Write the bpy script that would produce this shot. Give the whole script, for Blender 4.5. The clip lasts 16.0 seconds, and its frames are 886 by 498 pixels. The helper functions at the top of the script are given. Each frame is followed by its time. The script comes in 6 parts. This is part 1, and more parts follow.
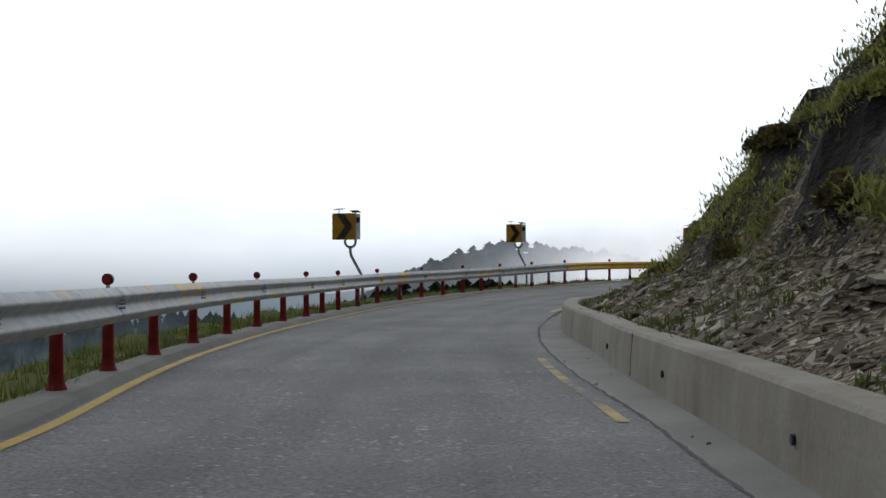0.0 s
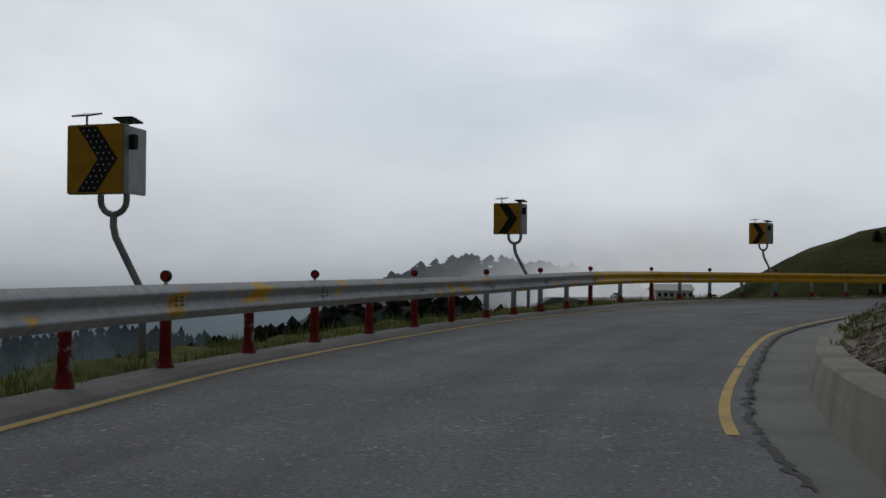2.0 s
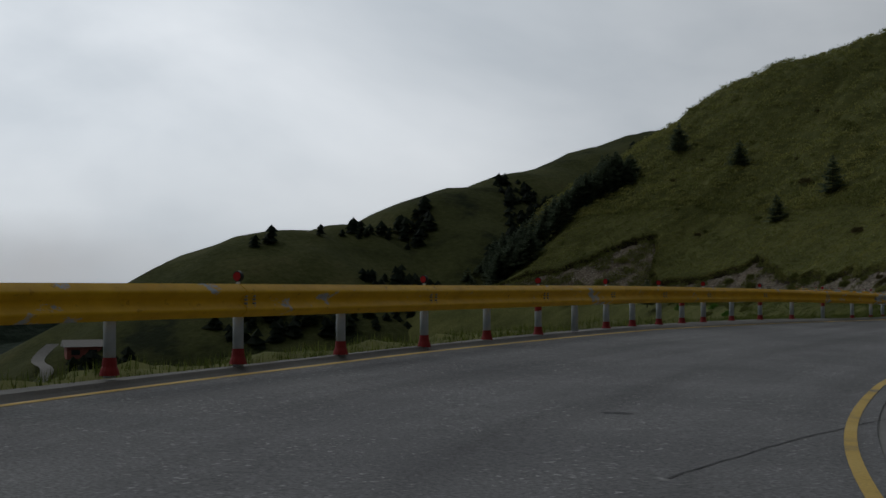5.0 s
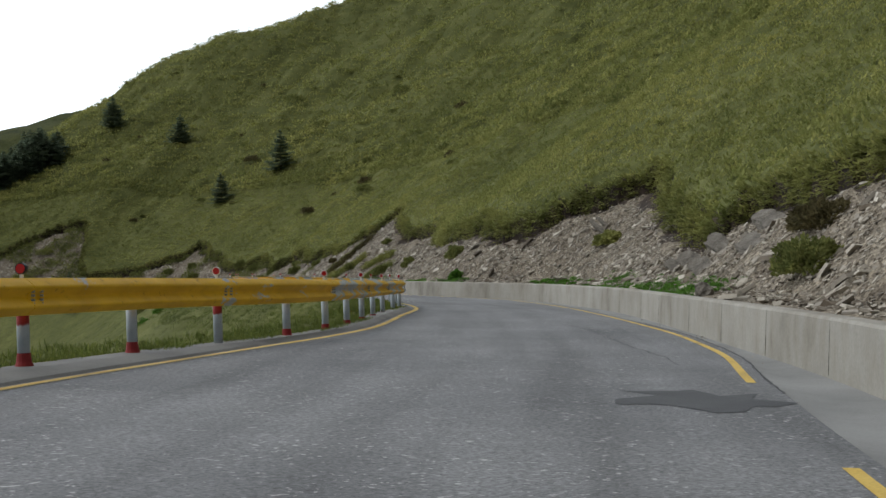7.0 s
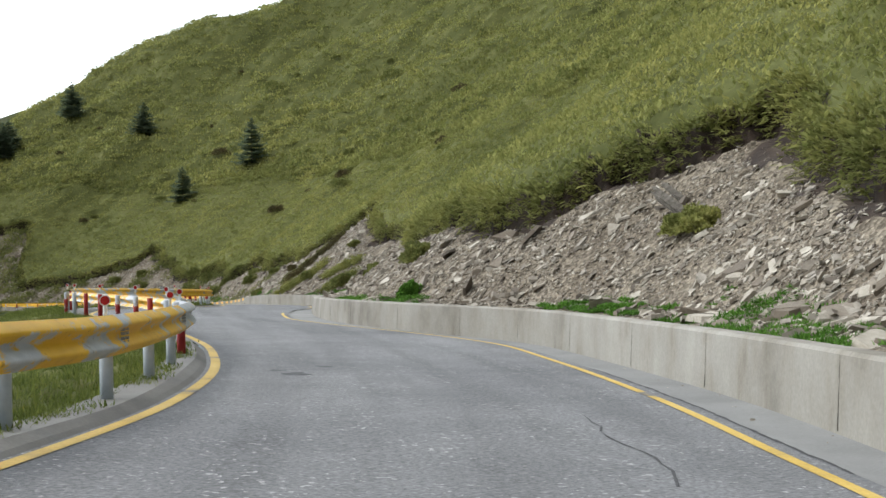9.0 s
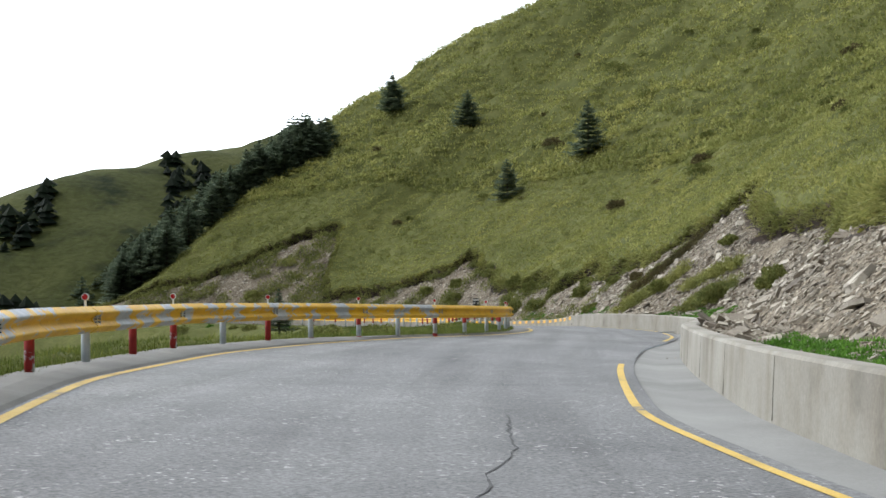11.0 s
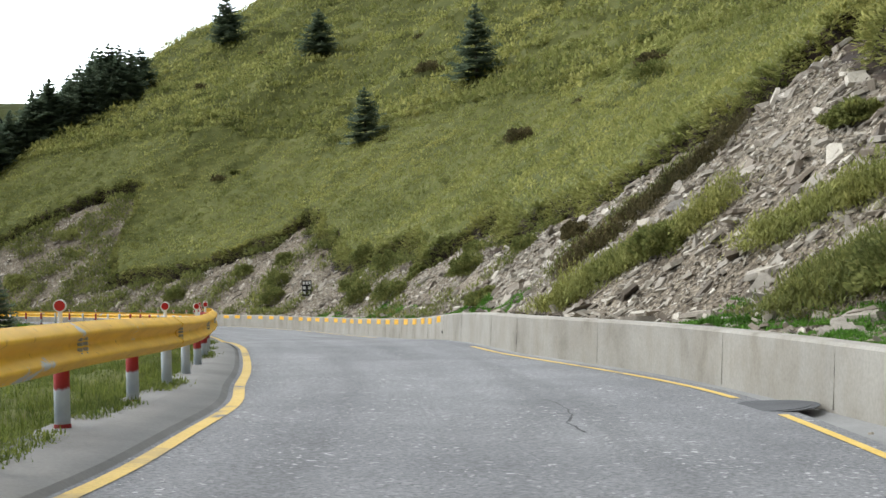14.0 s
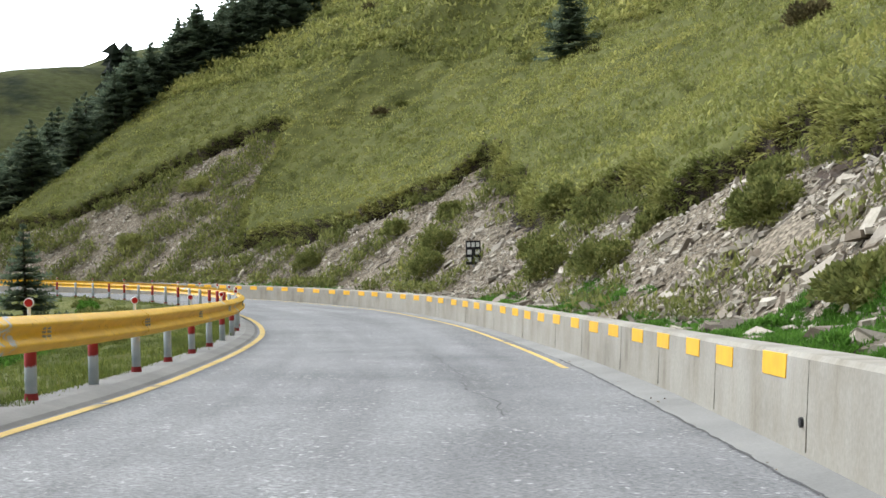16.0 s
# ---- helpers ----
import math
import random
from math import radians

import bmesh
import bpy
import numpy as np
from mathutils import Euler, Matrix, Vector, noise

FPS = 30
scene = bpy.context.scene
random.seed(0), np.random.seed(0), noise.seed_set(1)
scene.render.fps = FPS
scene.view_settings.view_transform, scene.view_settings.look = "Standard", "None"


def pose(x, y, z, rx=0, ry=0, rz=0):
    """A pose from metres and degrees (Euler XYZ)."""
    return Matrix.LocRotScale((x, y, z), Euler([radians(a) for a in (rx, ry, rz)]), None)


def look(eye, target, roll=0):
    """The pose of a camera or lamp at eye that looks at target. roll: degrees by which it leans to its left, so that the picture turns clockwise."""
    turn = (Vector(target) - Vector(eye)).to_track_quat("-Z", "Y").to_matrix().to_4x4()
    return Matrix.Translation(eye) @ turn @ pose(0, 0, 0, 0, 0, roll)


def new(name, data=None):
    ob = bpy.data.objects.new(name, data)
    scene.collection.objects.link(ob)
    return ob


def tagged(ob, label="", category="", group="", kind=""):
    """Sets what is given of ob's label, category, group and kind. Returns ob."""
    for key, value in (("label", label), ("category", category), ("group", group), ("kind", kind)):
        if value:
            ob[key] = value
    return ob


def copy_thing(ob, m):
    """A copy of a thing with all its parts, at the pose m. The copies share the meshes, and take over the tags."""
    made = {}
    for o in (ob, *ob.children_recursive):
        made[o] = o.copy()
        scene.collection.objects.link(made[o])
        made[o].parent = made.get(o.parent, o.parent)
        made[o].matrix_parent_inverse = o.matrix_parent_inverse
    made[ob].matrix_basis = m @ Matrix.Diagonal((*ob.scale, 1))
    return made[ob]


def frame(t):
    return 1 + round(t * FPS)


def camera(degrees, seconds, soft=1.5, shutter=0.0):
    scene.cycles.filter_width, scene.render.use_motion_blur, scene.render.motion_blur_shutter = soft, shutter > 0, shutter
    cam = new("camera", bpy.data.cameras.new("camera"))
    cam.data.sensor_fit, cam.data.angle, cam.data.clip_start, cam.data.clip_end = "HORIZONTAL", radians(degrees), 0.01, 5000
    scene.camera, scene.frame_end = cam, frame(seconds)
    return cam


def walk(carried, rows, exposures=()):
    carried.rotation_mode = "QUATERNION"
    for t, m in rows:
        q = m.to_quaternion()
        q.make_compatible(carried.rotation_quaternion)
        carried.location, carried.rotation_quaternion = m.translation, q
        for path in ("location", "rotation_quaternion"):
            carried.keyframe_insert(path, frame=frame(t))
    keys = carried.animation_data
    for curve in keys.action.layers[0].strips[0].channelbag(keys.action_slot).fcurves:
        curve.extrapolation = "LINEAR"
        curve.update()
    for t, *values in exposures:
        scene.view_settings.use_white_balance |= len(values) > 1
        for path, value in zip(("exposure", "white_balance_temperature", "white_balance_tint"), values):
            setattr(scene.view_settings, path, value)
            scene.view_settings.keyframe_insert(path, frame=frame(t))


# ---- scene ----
cam = camera(37.3, 16.0)
PATH = [
    (0, (0.043, -0.004, 1.421), (0.033, 1.996, 1.42), -0.13),
    (0.5, (0.02, 5.354, 1.322), (-0.096, 7.35, 1.335), -0.13),
    (1, (-0.011, 11.077, 1.223), (-0.128, 13.074, 1.253), 1.12),
    (1.5, (0.03, 16.858, 1.089), (-0.026, 18.857, 1.1), 0.29),
    (2, (0.439, 22.667, 0.975), (0.486, 24.666, 0.996), 0.48),
    (2.5, (1.3, 28.816, 0.9), (1.489, 30.806, 0.942), -0.14),
    (3, (2.528, 34.848, 0.853), (2.857, 36.82, 0.894), 0.51),
    (3.5, (4.157, 40.665, 0.832), (4.624, 42.609, 0.892), 0.09),
    (4, (6.102, 46.253, 0.819), (6.702, 48.161, 0.853), 2.19),
    (4.5, (8.572, 51.682, 0.817), (9.348, 53.525, 0.863), 1.83),
    (5, (11.654, 56.928, 0.765), (12.595, 58.692, 0.808), -0.04),
    (5.2, (13.026, 58.961, 0.739), (14.034, 60.688, 0.79), -0.41),
    (5.5, (15.096, 61.766, 0.711), (16.271, 63.384, 0.747), -0.84),
    (6, (18.975, 65.769, 0.655), (20.4, 67.172, 0.688), -1.29),
    (6.5, (23.234, 69.164, 0.583), (24.78, 70.432, 0.619), -1.6),
    (7, (27.617, 72.299, 0.503), (29.179, 73.547, 0.52), -1.89),
    (7.3, (30.251, 74.169, 0.467), (31.811, 75.419, 0.528), -2.42),
    (7.5, (32.03, 75.404, 0.453), (33.614, 76.624, 0.518), -2.72),
    (8, (36.521, 78.4, 0.42), (38.135, 79.58, 0.474), -2.98),
    (8.5, (40.998, 81.456, 0.375), (42.599, 82.655, 0.421), -1.19),
    (9, (45.479, 84.696, 0.308), (47.033, 85.954, 0.342), -1.38),
    (9.5, (49.991, 88.185, 0.236), (51.484, 89.515, 0.275), -1.73),
    (10, (54.432, 92.314, 0.245), (55.82, 93.753, 0.291), -0.5),
    (10.2, (56.117, 93.939, 0.224), (57.447, 95.432, 0.275), 0.29),
    (10.5, (58.344, 96.651, 0.204), (59.603, 98.205, 0.243), -0.45),
    (11, (61.714, 101.41, 0.186), (62.893, 103.024, 0.25), -0.79),
    (11.5, (65.265, 105.993, 0.175), (66.415, 107.629, 0.217), -1.08),
    (12, (69.256, 110.193, 0.158), (70.427, 111.813, 0.218), -1.52),
    (12.3, (71.73, 112.556, 0.138), (72.936, 114.151, 0.166), -2.34),
    (12.5, (73.164, 114.214, 0.115), (74.406, 115.78, 0.153), -2.45),
    (13, (76.863, 118.207, 0.064), (78.176, 119.716, 0.098), -1.32),
    (13.5, (80.648, 122.13, -0.014), (81.973, 123.629, 0.012), -1.43),
    (14, (84.386, 126.096, -0.097), (85.694, 127.609, -0.064), -1.65),
    (14.5, (87.874, 129.947, -0.159), (89.137, 131.497, -0.139), 0.24),
    (15, (91.393, 134.161, -0.209), (92.582, 135.769, -0.191), 1.06),
    (15.5, (94.824, 138.338, -0.284), (95.926, 140.006, -0.263), 0.97),
    (16, (98.069, 143.225, -0.406), (99.115, 144.929, -0.416), -1.41),
]
EXPOSURES = [(0, -1.0), (0.5, -1.4), (1, -1.68), (1.5, -1.85), (2, -1.95), (3, -2.35), (4, -2.25), (5, -2.0), (5.2, -1.9), (6.2, -0.7), (7.3, -0.25), (7.5, -0.2), (8, 0.12), (9, 0.48), (9.5, 0.68), (10, 0.68), (12.5, 0.38), (13.2, 0.5), (14.5, 0.87), (15, 0.94), (16, 0.94)]
walk(cam, [(t, look(eye, target, roll)) for t, eye, target, roll in PATH], EXPOSURES)

# ---- light ----
world = bpy.data.worlds.new("overcast_sky")
scene.world = world
world.use_nodes = True
SUN_EL, SUN_AZ = 50.0, -40.0   # degrees, azimuth clockwise from +y
GLOW_EL, GLOW_AZ = 18.0, 6.0


def build_sky():
    nt = world.node_tree
    nt.nodes.clear()
    n, l = nt.nodes.new, nt.links.new
    out, bg = n("ShaderNodeOutputWorld"), n("ShaderNodeBackground")
    sky = n("ShaderNodeTexSky")
    sky.sky_type, sky.sun_disc = "NISHITA", False
    sky.sun_elevation, sky.sun_rotation = radians(SUN_EL), radians(SUN_AZ)
    sky.altitude, sky.air_density, sky.dust_density = 3000, 1.0, 2.0
    co, sep = n("ShaderNodeTexCoord"), n("ShaderNodeMapping")
    sep.inputs["Scale"].default_value = (1, 1, 2.2)
    cloud = n("ShaderNodeTexNoise")
    cloud.inputs["Scale"].default_value, cloud.inputs["Detail"].default_value, cloud.inputs["Roughness"].default_value = 2.6, 6, 0.5
    cloud.inputs["Distortion"].default_value = 0.25
    ramp = n("ShaderNodeValToRGB")
    ramp.color_ramp.elements[0].position, ramp.color_ramp.elements[0].color = 0.30, (8.5, 9.3, 10.1, 1)
    ramp.color_ramp.elements[1].position, ramp.color_ramp.elements[1].color = 0.70, (13.8, 14.4, 15.0, 1)
    mix = n("ShaderNodeMix")
    mix.data_type = "RGBA"
    mix.inputs["Factor"].default_value = 0.93
    # the cloud is thinner and brighter round the hidden sun
    glow, lift, power, scale = n("ShaderNodeVectorMath"), n("ShaderNodeMath"), n("ShaderNodeMath"), n("ShaderNodeMath")
    glow.operation, lift.operation, power.operation, scale.operation = "DOT_PRODUCT", "MAXIMUM", "POWER", "MULTIPLY_ADD"
    glow.inputs[1].default_value = tuple(Vector((math.sin(radians(GLOW_AZ)), math.cos(radians(GLOW_AZ)), math.tan(radians(GLOW_EL)))).normalized())
    lift.inputs[1].default_value, power.inputs[1].default_value = 0.0, 2.5
    scale.inputs[1].default_value, scale.inputs[2].default_value = 2.9, 0.45
    l(co.outputs["Generated"], glow.inputs[0])
    l(glow.outputs["Value"], lift.inputs[0])
    l(lift.outputs[0], power.inputs[0])
    l(power.outputs[0], scale.inputs[0])
    l(co.outputs["Generated"], sep.inputs["Vector"])
    l(sep.outputs["Vector"], cloud.inputs["Vector"])
    l(cloud.outputs["Fac"], ramp.inputs["Fac"])
    l(sky.outputs["Color"], mix.inputs["A"])
    l(ramp.outputs["Color"], mix.inputs["B"])
    l(mix.outputs["Result"], bg.inputs["Color"])
    strength = n("ShaderNodeMath")
    strength.operation = "MULTIPLY"
    strength.inputs[1].default_value = 0.08
    l(scale.outputs[0], strength.inputs[0])
    l(strength.outputs[0], bg.inputs["Strength"])
    l(bg.outputs["Background"], out.inputs["Surface"])


build_sky()
sun = new("sun", bpy.data.lights.new("sun", "SUN"))
sun.data.energy, sun.data.angle, sun.data.color = 1.2, radians(18), (1.0, 0.97, 0.93)
sun.matrix_world = look((math.sin(radians(SUN_AZ)), math.cos(radians(SUN_AZ)), math.tan(radians(SUN_EL))), (0, 0, 0))


# ---- materials ----
def material(name, rough=0.9, metal=0.0):
    m = bpy.data.materials.new(name)
    m.use_nodes = True
    nt = m.node_tree
    b = nt.nodes["Principled BSDF"]
    b.inputs["Roughness"].default_value, b.inputs["Metallic"].default_value = rough, metal
    b.inputs["Specular IOR Level"].default_value = 0.3
    return m, nt, b


def noise_node(nt, scale, detail=4, rough=0.55, stretch=None, distortion=0.0):
    co = nt.nodes.new("ShaderNodeTexCoord")
    tex = nt.nodes.new("ShaderNodeTexNoise")
    tex.inputs["Scale"].default_value, tex.inputs["Detail"].default_value = scale, detail
    tex.inputs["Roughness"].default_value, tex.inputs["Distortion"].default_value = rough, distortion
    if stretch:
        mp = nt.nodes.new("ShaderNodeMapping")
        mp.inputs["Scale"].default_value = stretch
        nt.links.new(co.outputs["Object"], mp.inputs["Vector"])
        nt.links.new(mp.outputs["Vector"], tex.inputs["Vector"])
    else:
        nt.links.new(co.outputs["Object"], tex.inputs["Vector"])
    return tex.outputs["Fac"]


def ramp_node(nt, fac, stops):
    r = nt.nodes.new("ShaderNodeValToRGB")
    els = r.color_ramp.elements
    els[0].position, els[0].color = stops[0][0], (*stops[0][1], 1)
    els[1].position, els[1].color = stops[-1][0], (*stops[-1][1], 1)
    for p, c in stops[1:-1]:
        e = els.new(p)
        e.color = (*c, 1)
    nt.links.new(fac, r.inputs["Fac"])
    return r.outputs["Color"]


def mix_node(nt, fac, a, b, mode="MIX"):
    m = nt.nodes.new("ShaderNodeMix")
    m.data_type, m.blend_type = "RGBA", mode
    for key, v in (("Factor", fac), ("A", a), ("B", b)):
        s = m.inputs[key]
        if isinstance(v, (int, float)):
            s.default_value = v
        elif isinstance(v, tuple):
            s.default_value = (*v, 1)
        else:
            nt.links.new(v, s)
    return m.outputs["Result"]


def bump(nt, b, height, strength=0.4, distance=0.02):
    n = nt.nodes.new("ShaderNodeBump")
    n.inputs["Strength"].default_value, n.inputs["Distance"].default_value = strength, distance
    nt.links.new(height, n.inputs["Height"])
    nt.links.new(n.outputs["Normal"], b.inputs["Normal"])


def plain(name, color, rough=0.6, metal=0.0, spread=0.12, scale=6.0):
    """A paint or metal with faint mottling."""
    m, nt, b = material(name, rough, metal)
    dark, lite = tuple(c * (1 - spread) for c in color), tuple(min(1, c * (1 + spread)) for c in color)
    nt.links.new(ramp_node(nt, noise_node(nt, scale), [(0.35, dark), (0.65, lite)]), b.inputs["Base Color"])
    return m


def two_tone(name, stops, scale, fine_scale, fine_amount=0.35, rough=0.9, bump_strength=0.4, bump_dist=0.02, stretch=None):
    """Large stains and fine grain, with relief from the grain."""
    m, nt, b = material(name, rough)
    big = ramp_node(nt, noise_node(nt, scale, 5, 0.6, stretch), stops)
    fine = noise_node(nt, fine_scale, 3, 0.6)
    grain = ramp_node(nt, fine, [(0.3, (0.45,) * 3), (0.7, (1.0,) * 3)])
    nt.links.new(mix_node(nt, fine_amount, big, grain, "MULTIPLY"), b.inputs["Base Color"])
    bump(nt, b, fine, bump_strength, bump_dist)
    return m


def asphalt_material():
    """Coarse chippings, streaks along the lanes, blotches."""
    m, nt, b = material("worn_asphalt", 0.85)
    base = ramp_node(nt, noise_node(nt, 0.35, 6, 0.65), [(0.3, (0.125, 0.127, 0.132)), (0.5, (0.165, 0.167, 0.171)), (0.7, (0.205, 0.207, 0.210))])
    uv, mp = nt.nodes.new("ShaderNodeUVMap"), nt.nodes.new("ShaderNodeMapping")
    mp.inputs["Scale"].default_value = (1.5, 0.09, 1)
    streak = nt.nodes.new("ShaderNodeTexNoise")
    streak.inputs["Scale"].default_value, streak.inputs["Detail"].default_value = 1.0, 5
    nt.links.new(uv.outputs["UV"], mp.inputs["Vector"])
    nt.links.new(mp.outputs["Vector"], streak.inputs["Vector"])
    col = mix_node(nt, 0.8, base, ramp_node(nt, streak.outputs["Fac"], [(0.32, (0.66,) * 3), (0.5, (0.95,) * 3), (0.68, (1.12,) * 3)]), "MULTIPLY")
    fine = noise_node(nt, 34, 4, 0.75)
    col = mix_node(nt, 1.0, col, ramp_node(nt, fine, [(0.30, (0.42,) * 3), (0.5, (0.95,) * 3), (0.70, (1.5,) * 3)]), "MULTIPLY")
    chips = ramp_node(nt, noise_node(nt, 19, 2, 0.5), [(0.635, (0,) * 3), (0.68, (1,) * 3)])
    cell = ramp_node(nt, noise_node(nt, 1.3, 4, 0.7), [(0.40, (0,) * 3), (0.60, (0.8,) * 3)])
    nt.links.new(mix_node(nt, mix_node(nt, 1.0, chips, cell, "MULTIPLY"), col, (0.46, 0.455, 0.44)), b.inputs["Base Color"])
    bump(nt, b, fine, 0.7, 0.008)
    return m


ASPHALT = asphalt_material()


def concrete_material():
    """Weathered wall: runs of dirt down its face, broad stains, fine grain."""
    m, nt, b = material("stained_concrete", 0.9)
    big = ramp_node(nt, noise_node(nt, 0.7, 5, 0.6), [(0.28, (0.20, 0.185, 0.155)), (0.45, (0.30, 0.283, 0.245)), (0.7, (0.37, 0.355, 0.315))])
    uv, mp = nt.nodes.new("ShaderNodeUVMap"), nt.nodes.new("ShaderNodeMapping")
    mp.inputs["Scale"].default_value = (1.7, 0.6, 1)
    runs = nt.nodes.new("ShaderNodeTexNoise")
    runs.inputs["Scale"].default_value, runs.inputs["Detail"].default_value, runs.inputs["Roughness"].default_value = 1.0, 5, 0.65
    nt.links.new(uv.outputs["UV"], mp.inputs["Vector"])
    nt.links.new(mp.outputs["Vector"], runs.inputs["Vector"])
    col = mix_node(nt, 0.85, big, ramp_node(nt, runs.outputs["Fac"], [(0.28, (0.60, 0.56, 0.50)), (0.42, (0.90, 0.88, 0.85)), (0.55, (1.0, 1.0, 1.0)), (0.72, (1.08, 1.08, 1.08))]), "MULTIPLY")
    fine = noise_node(nt, 30, 3, 0.6)
    nt.links.new(mix_node(nt, 0.35, col, ramp_node(nt, fine, [(0.3, (0.5,) * 3), (0.7, (1.0,) * 3)]), "MULTIPLY"), b.inputs["Base Color"])
    bump(nt, b, fine, 0.3, 0.006)
    return m


CONCRETE = concrete_material()
GUTTER = two_tone("gutter_concrete", [(0.3, (0.19, 0.19, 0.185)), (0.7, (0.29, 0.29, 0.28))], 0.6, 45, 0.3, 0.9, 0.3, 0.005)
KERB = two_tone("kerb_concrete", [(0.3, (0.13, 0.127, 0.118)), (0.7, (0.225, 0.22, 0.205))], 0.8, 40, 0.35, 0.9, 0.3, 0.006)
LINE = two_tone("worn_yellow_line", [(0.335, (0.15, 0.148, 0.14)), (0.37, (0.42, 0.30, 0.09)), (0.45, (0.60, 0.40, 0.075)), (0.7, (0.68, 0.48, 0.12))], 1.1, 45, 0.45, 0.7, 0.3, 0.004)
FADED = two_tone("faded_yellow_line", [(0.42, (0.15, 0.148, 0.14)), (0.52, (0.40, 0.31, 0.13)), (0.72, (0.56, 0.42, 0.14))], 1.6, 45, 0.5, 0.75, 0.3, 0.004)
TURF = two_tone("turf", [(0.3, (0.085, 0.095, 0.032)), (0.55, (0.13, 0.14, 0.048)), (0.75, (0.175, 0.178, 0.066))], 0.25, 3, 0.5, 0.95, 0.6, 0.08)


def rubble_material():
    """Brown-grey soil packed with small flat chips, each of its own shade."""
    m, nt, b = material("rubble_soil", 0.95)
    b.inputs["Specular IOR Level"].default_value = 0.1
    big = ramp_node(nt, noise_node(nt, 0.6, 5, 0.6), [(0.3, (0.15, 0.125, 0.096)), (0.5, (0.23, 0.20, 0.158)), (0.75, (0.32, 0.285, 0.232))])
    co, mp, chips = nt.nodes.new("ShaderNodeTexCoord"), nt.nodes.new("ShaderNodeMapping"), nt.nodes.new("ShaderNodeTexVoronoi")
    mp.inputs["Rotation"].default_value, mp.inputs["Scale"].default_value = (0.3, 0.2, 0.8), (0.7, 1.5, 2.2)
    chips.inputs["Scale"].default_value = 11
    nt.links.new(co.outputs["Object"], mp.inputs["Vector"])
    nt.links.new(mp.outputs["Vector"], chips.inputs["Vector"])
    shade = ramp_node(nt, chips.outputs["Color"], [(0.15, (0.38, 0.35, 0.31)), (0.5, (0.85, 0.83, 0.80)), (0.85, (1.45, 1.42, 1.34))])
    fine = noise_node(nt, 30, 3, 0.6)
    col = mix_node(nt, 0.9, big, shade, "MULTIPLY")
    nt.links.new(mix_node(nt, 0.5, col, ramp_node(nt, fine, [(0.3, (0.5,) * 3), (0.7, (1.0,) * 3)]), "MULTIPLY"), b.inputs["Base Color"])
    bump(nt, b, chips.outputs["Distance"], 0.9, 0.05)
    return m


RUBBLE = rubble_material()
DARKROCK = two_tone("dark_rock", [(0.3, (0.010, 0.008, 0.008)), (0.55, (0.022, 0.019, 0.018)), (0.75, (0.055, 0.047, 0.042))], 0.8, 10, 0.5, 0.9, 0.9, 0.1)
# brown soil, its colour taken darker for the shaded hollow below the turf edge
SOIL = two_tone("shaded_soil", [(0.3, (0.018, 0.012, 0.009)), (0.55, (0.05, 0.034, 0.024)), (0.8, (0.11, 0.08, 0.058))], 1.2, 12, 0.5, 0.95, 0.8, 0.05)
# turf colours darkened for cloud shade on the spur; darkest patches are woods
SPUR = two_tone("cloud_shaded_grass", [(0.38, (0.022, 0.030, 0.014)), (0.46, (0.06, 0.070, 0.024)), (0.6, (0.085, 0.095, 0.034)), (0.75, (0.12, 0.118, 0.05))], 0.06, 1.2, 0.6, 0.95, 0.8, 0.4)
for ground in (TURF, SPUR):
    ground.node_tree.nodes["Principled BSDF"].inputs["Specular IOR Level"].default_value = 0.05
VALLEY = two_tone("wooded_valley", [(0.35, (0.018, 0.03, 0.022)), (0.55, (0.03, 0.05, 0.03)), (0.7, (0.06, 0.085, 0.045))], 0.02, 0.35, 0.6, 1.0, 0.8, 1.5)


# ---- shared builders ----
def mesh_object(name, verts, faces, mats, smooth=False, index=None):
    me = bpy.data.meshes.new(name)
    me.from_pydata([tuple(map(float, v)) for v in verts], [], faces)
    for m in mats if isinstance(mats, (list, tuple)) else [mats]:
        me.materials.append(m)
    if index is not None:
        me.polygons.foreach_set("material_index", np.asarray(index, dtype=np.int32))
    if smooth:
        me.polygons.foreach_set("use_smooth", [True] * len(me.polygons))
    me.update()
    return new(name, me)


def grid_faces(rows, cols, flip=False):
    i = np.arange(rows * cols).reshape(rows, cols)
    q = np.stack([i[:-1, :-1], i[1:, :-1], i[1:, 1:], i[:-1, 1:]], -1).reshape(-1, 4)
    return (q[:, ::-1] if flip else q).tolist()


# ---- the road's line: a curve through these places, with s metres along it from the walk's start ----
CENTRE = [(-0.9, -60), (-0.4, -30), (0, 0), (0.1, 7.6), (0, 15.7), (0.6, 23.9), (2, 32.5), (4.2, 40.7), (7, 48.4), (11, 55.9), (15.8, 62.6),
          (21.5, 67.9), (27.6, 72.3), (33.8, 76.6), (40.1, 80.8), (46.4, 85.4), (52.7, 90.6), (58.5, 96.5), (63.8, 102.7), (68.9, 109.1), (73.9, 115),
          (79.1, 120.6), (84.4, 126.1), (89.3, 131.6), (94.2, 137.5), (103, 151.4), (108.3, 161), (112.8, 171), (116, 181), (117.6, 191), (117.6, 201),
          (115.6, 211), (112, 222), (107, 234), (101, 246), (94, 259)]
GRADE = [(-60, 1.57), (-30, 1.01), (0, 0.45), (15, 0.16), (30, -0.08), (45, -0.15), (60, -0.22), (75, -0.37), (90, -0.54), (105, -0.69), (120, -0.76),
         (135, -0.8), (150, -0.92), (165, -1.13), (180, -1.33), (186, -1.42), (195, -1.85), (205, -2.15), (216, -2.35), (228, -2.5), (240, -2.55), (260, -2.5), (310, -2.2)]


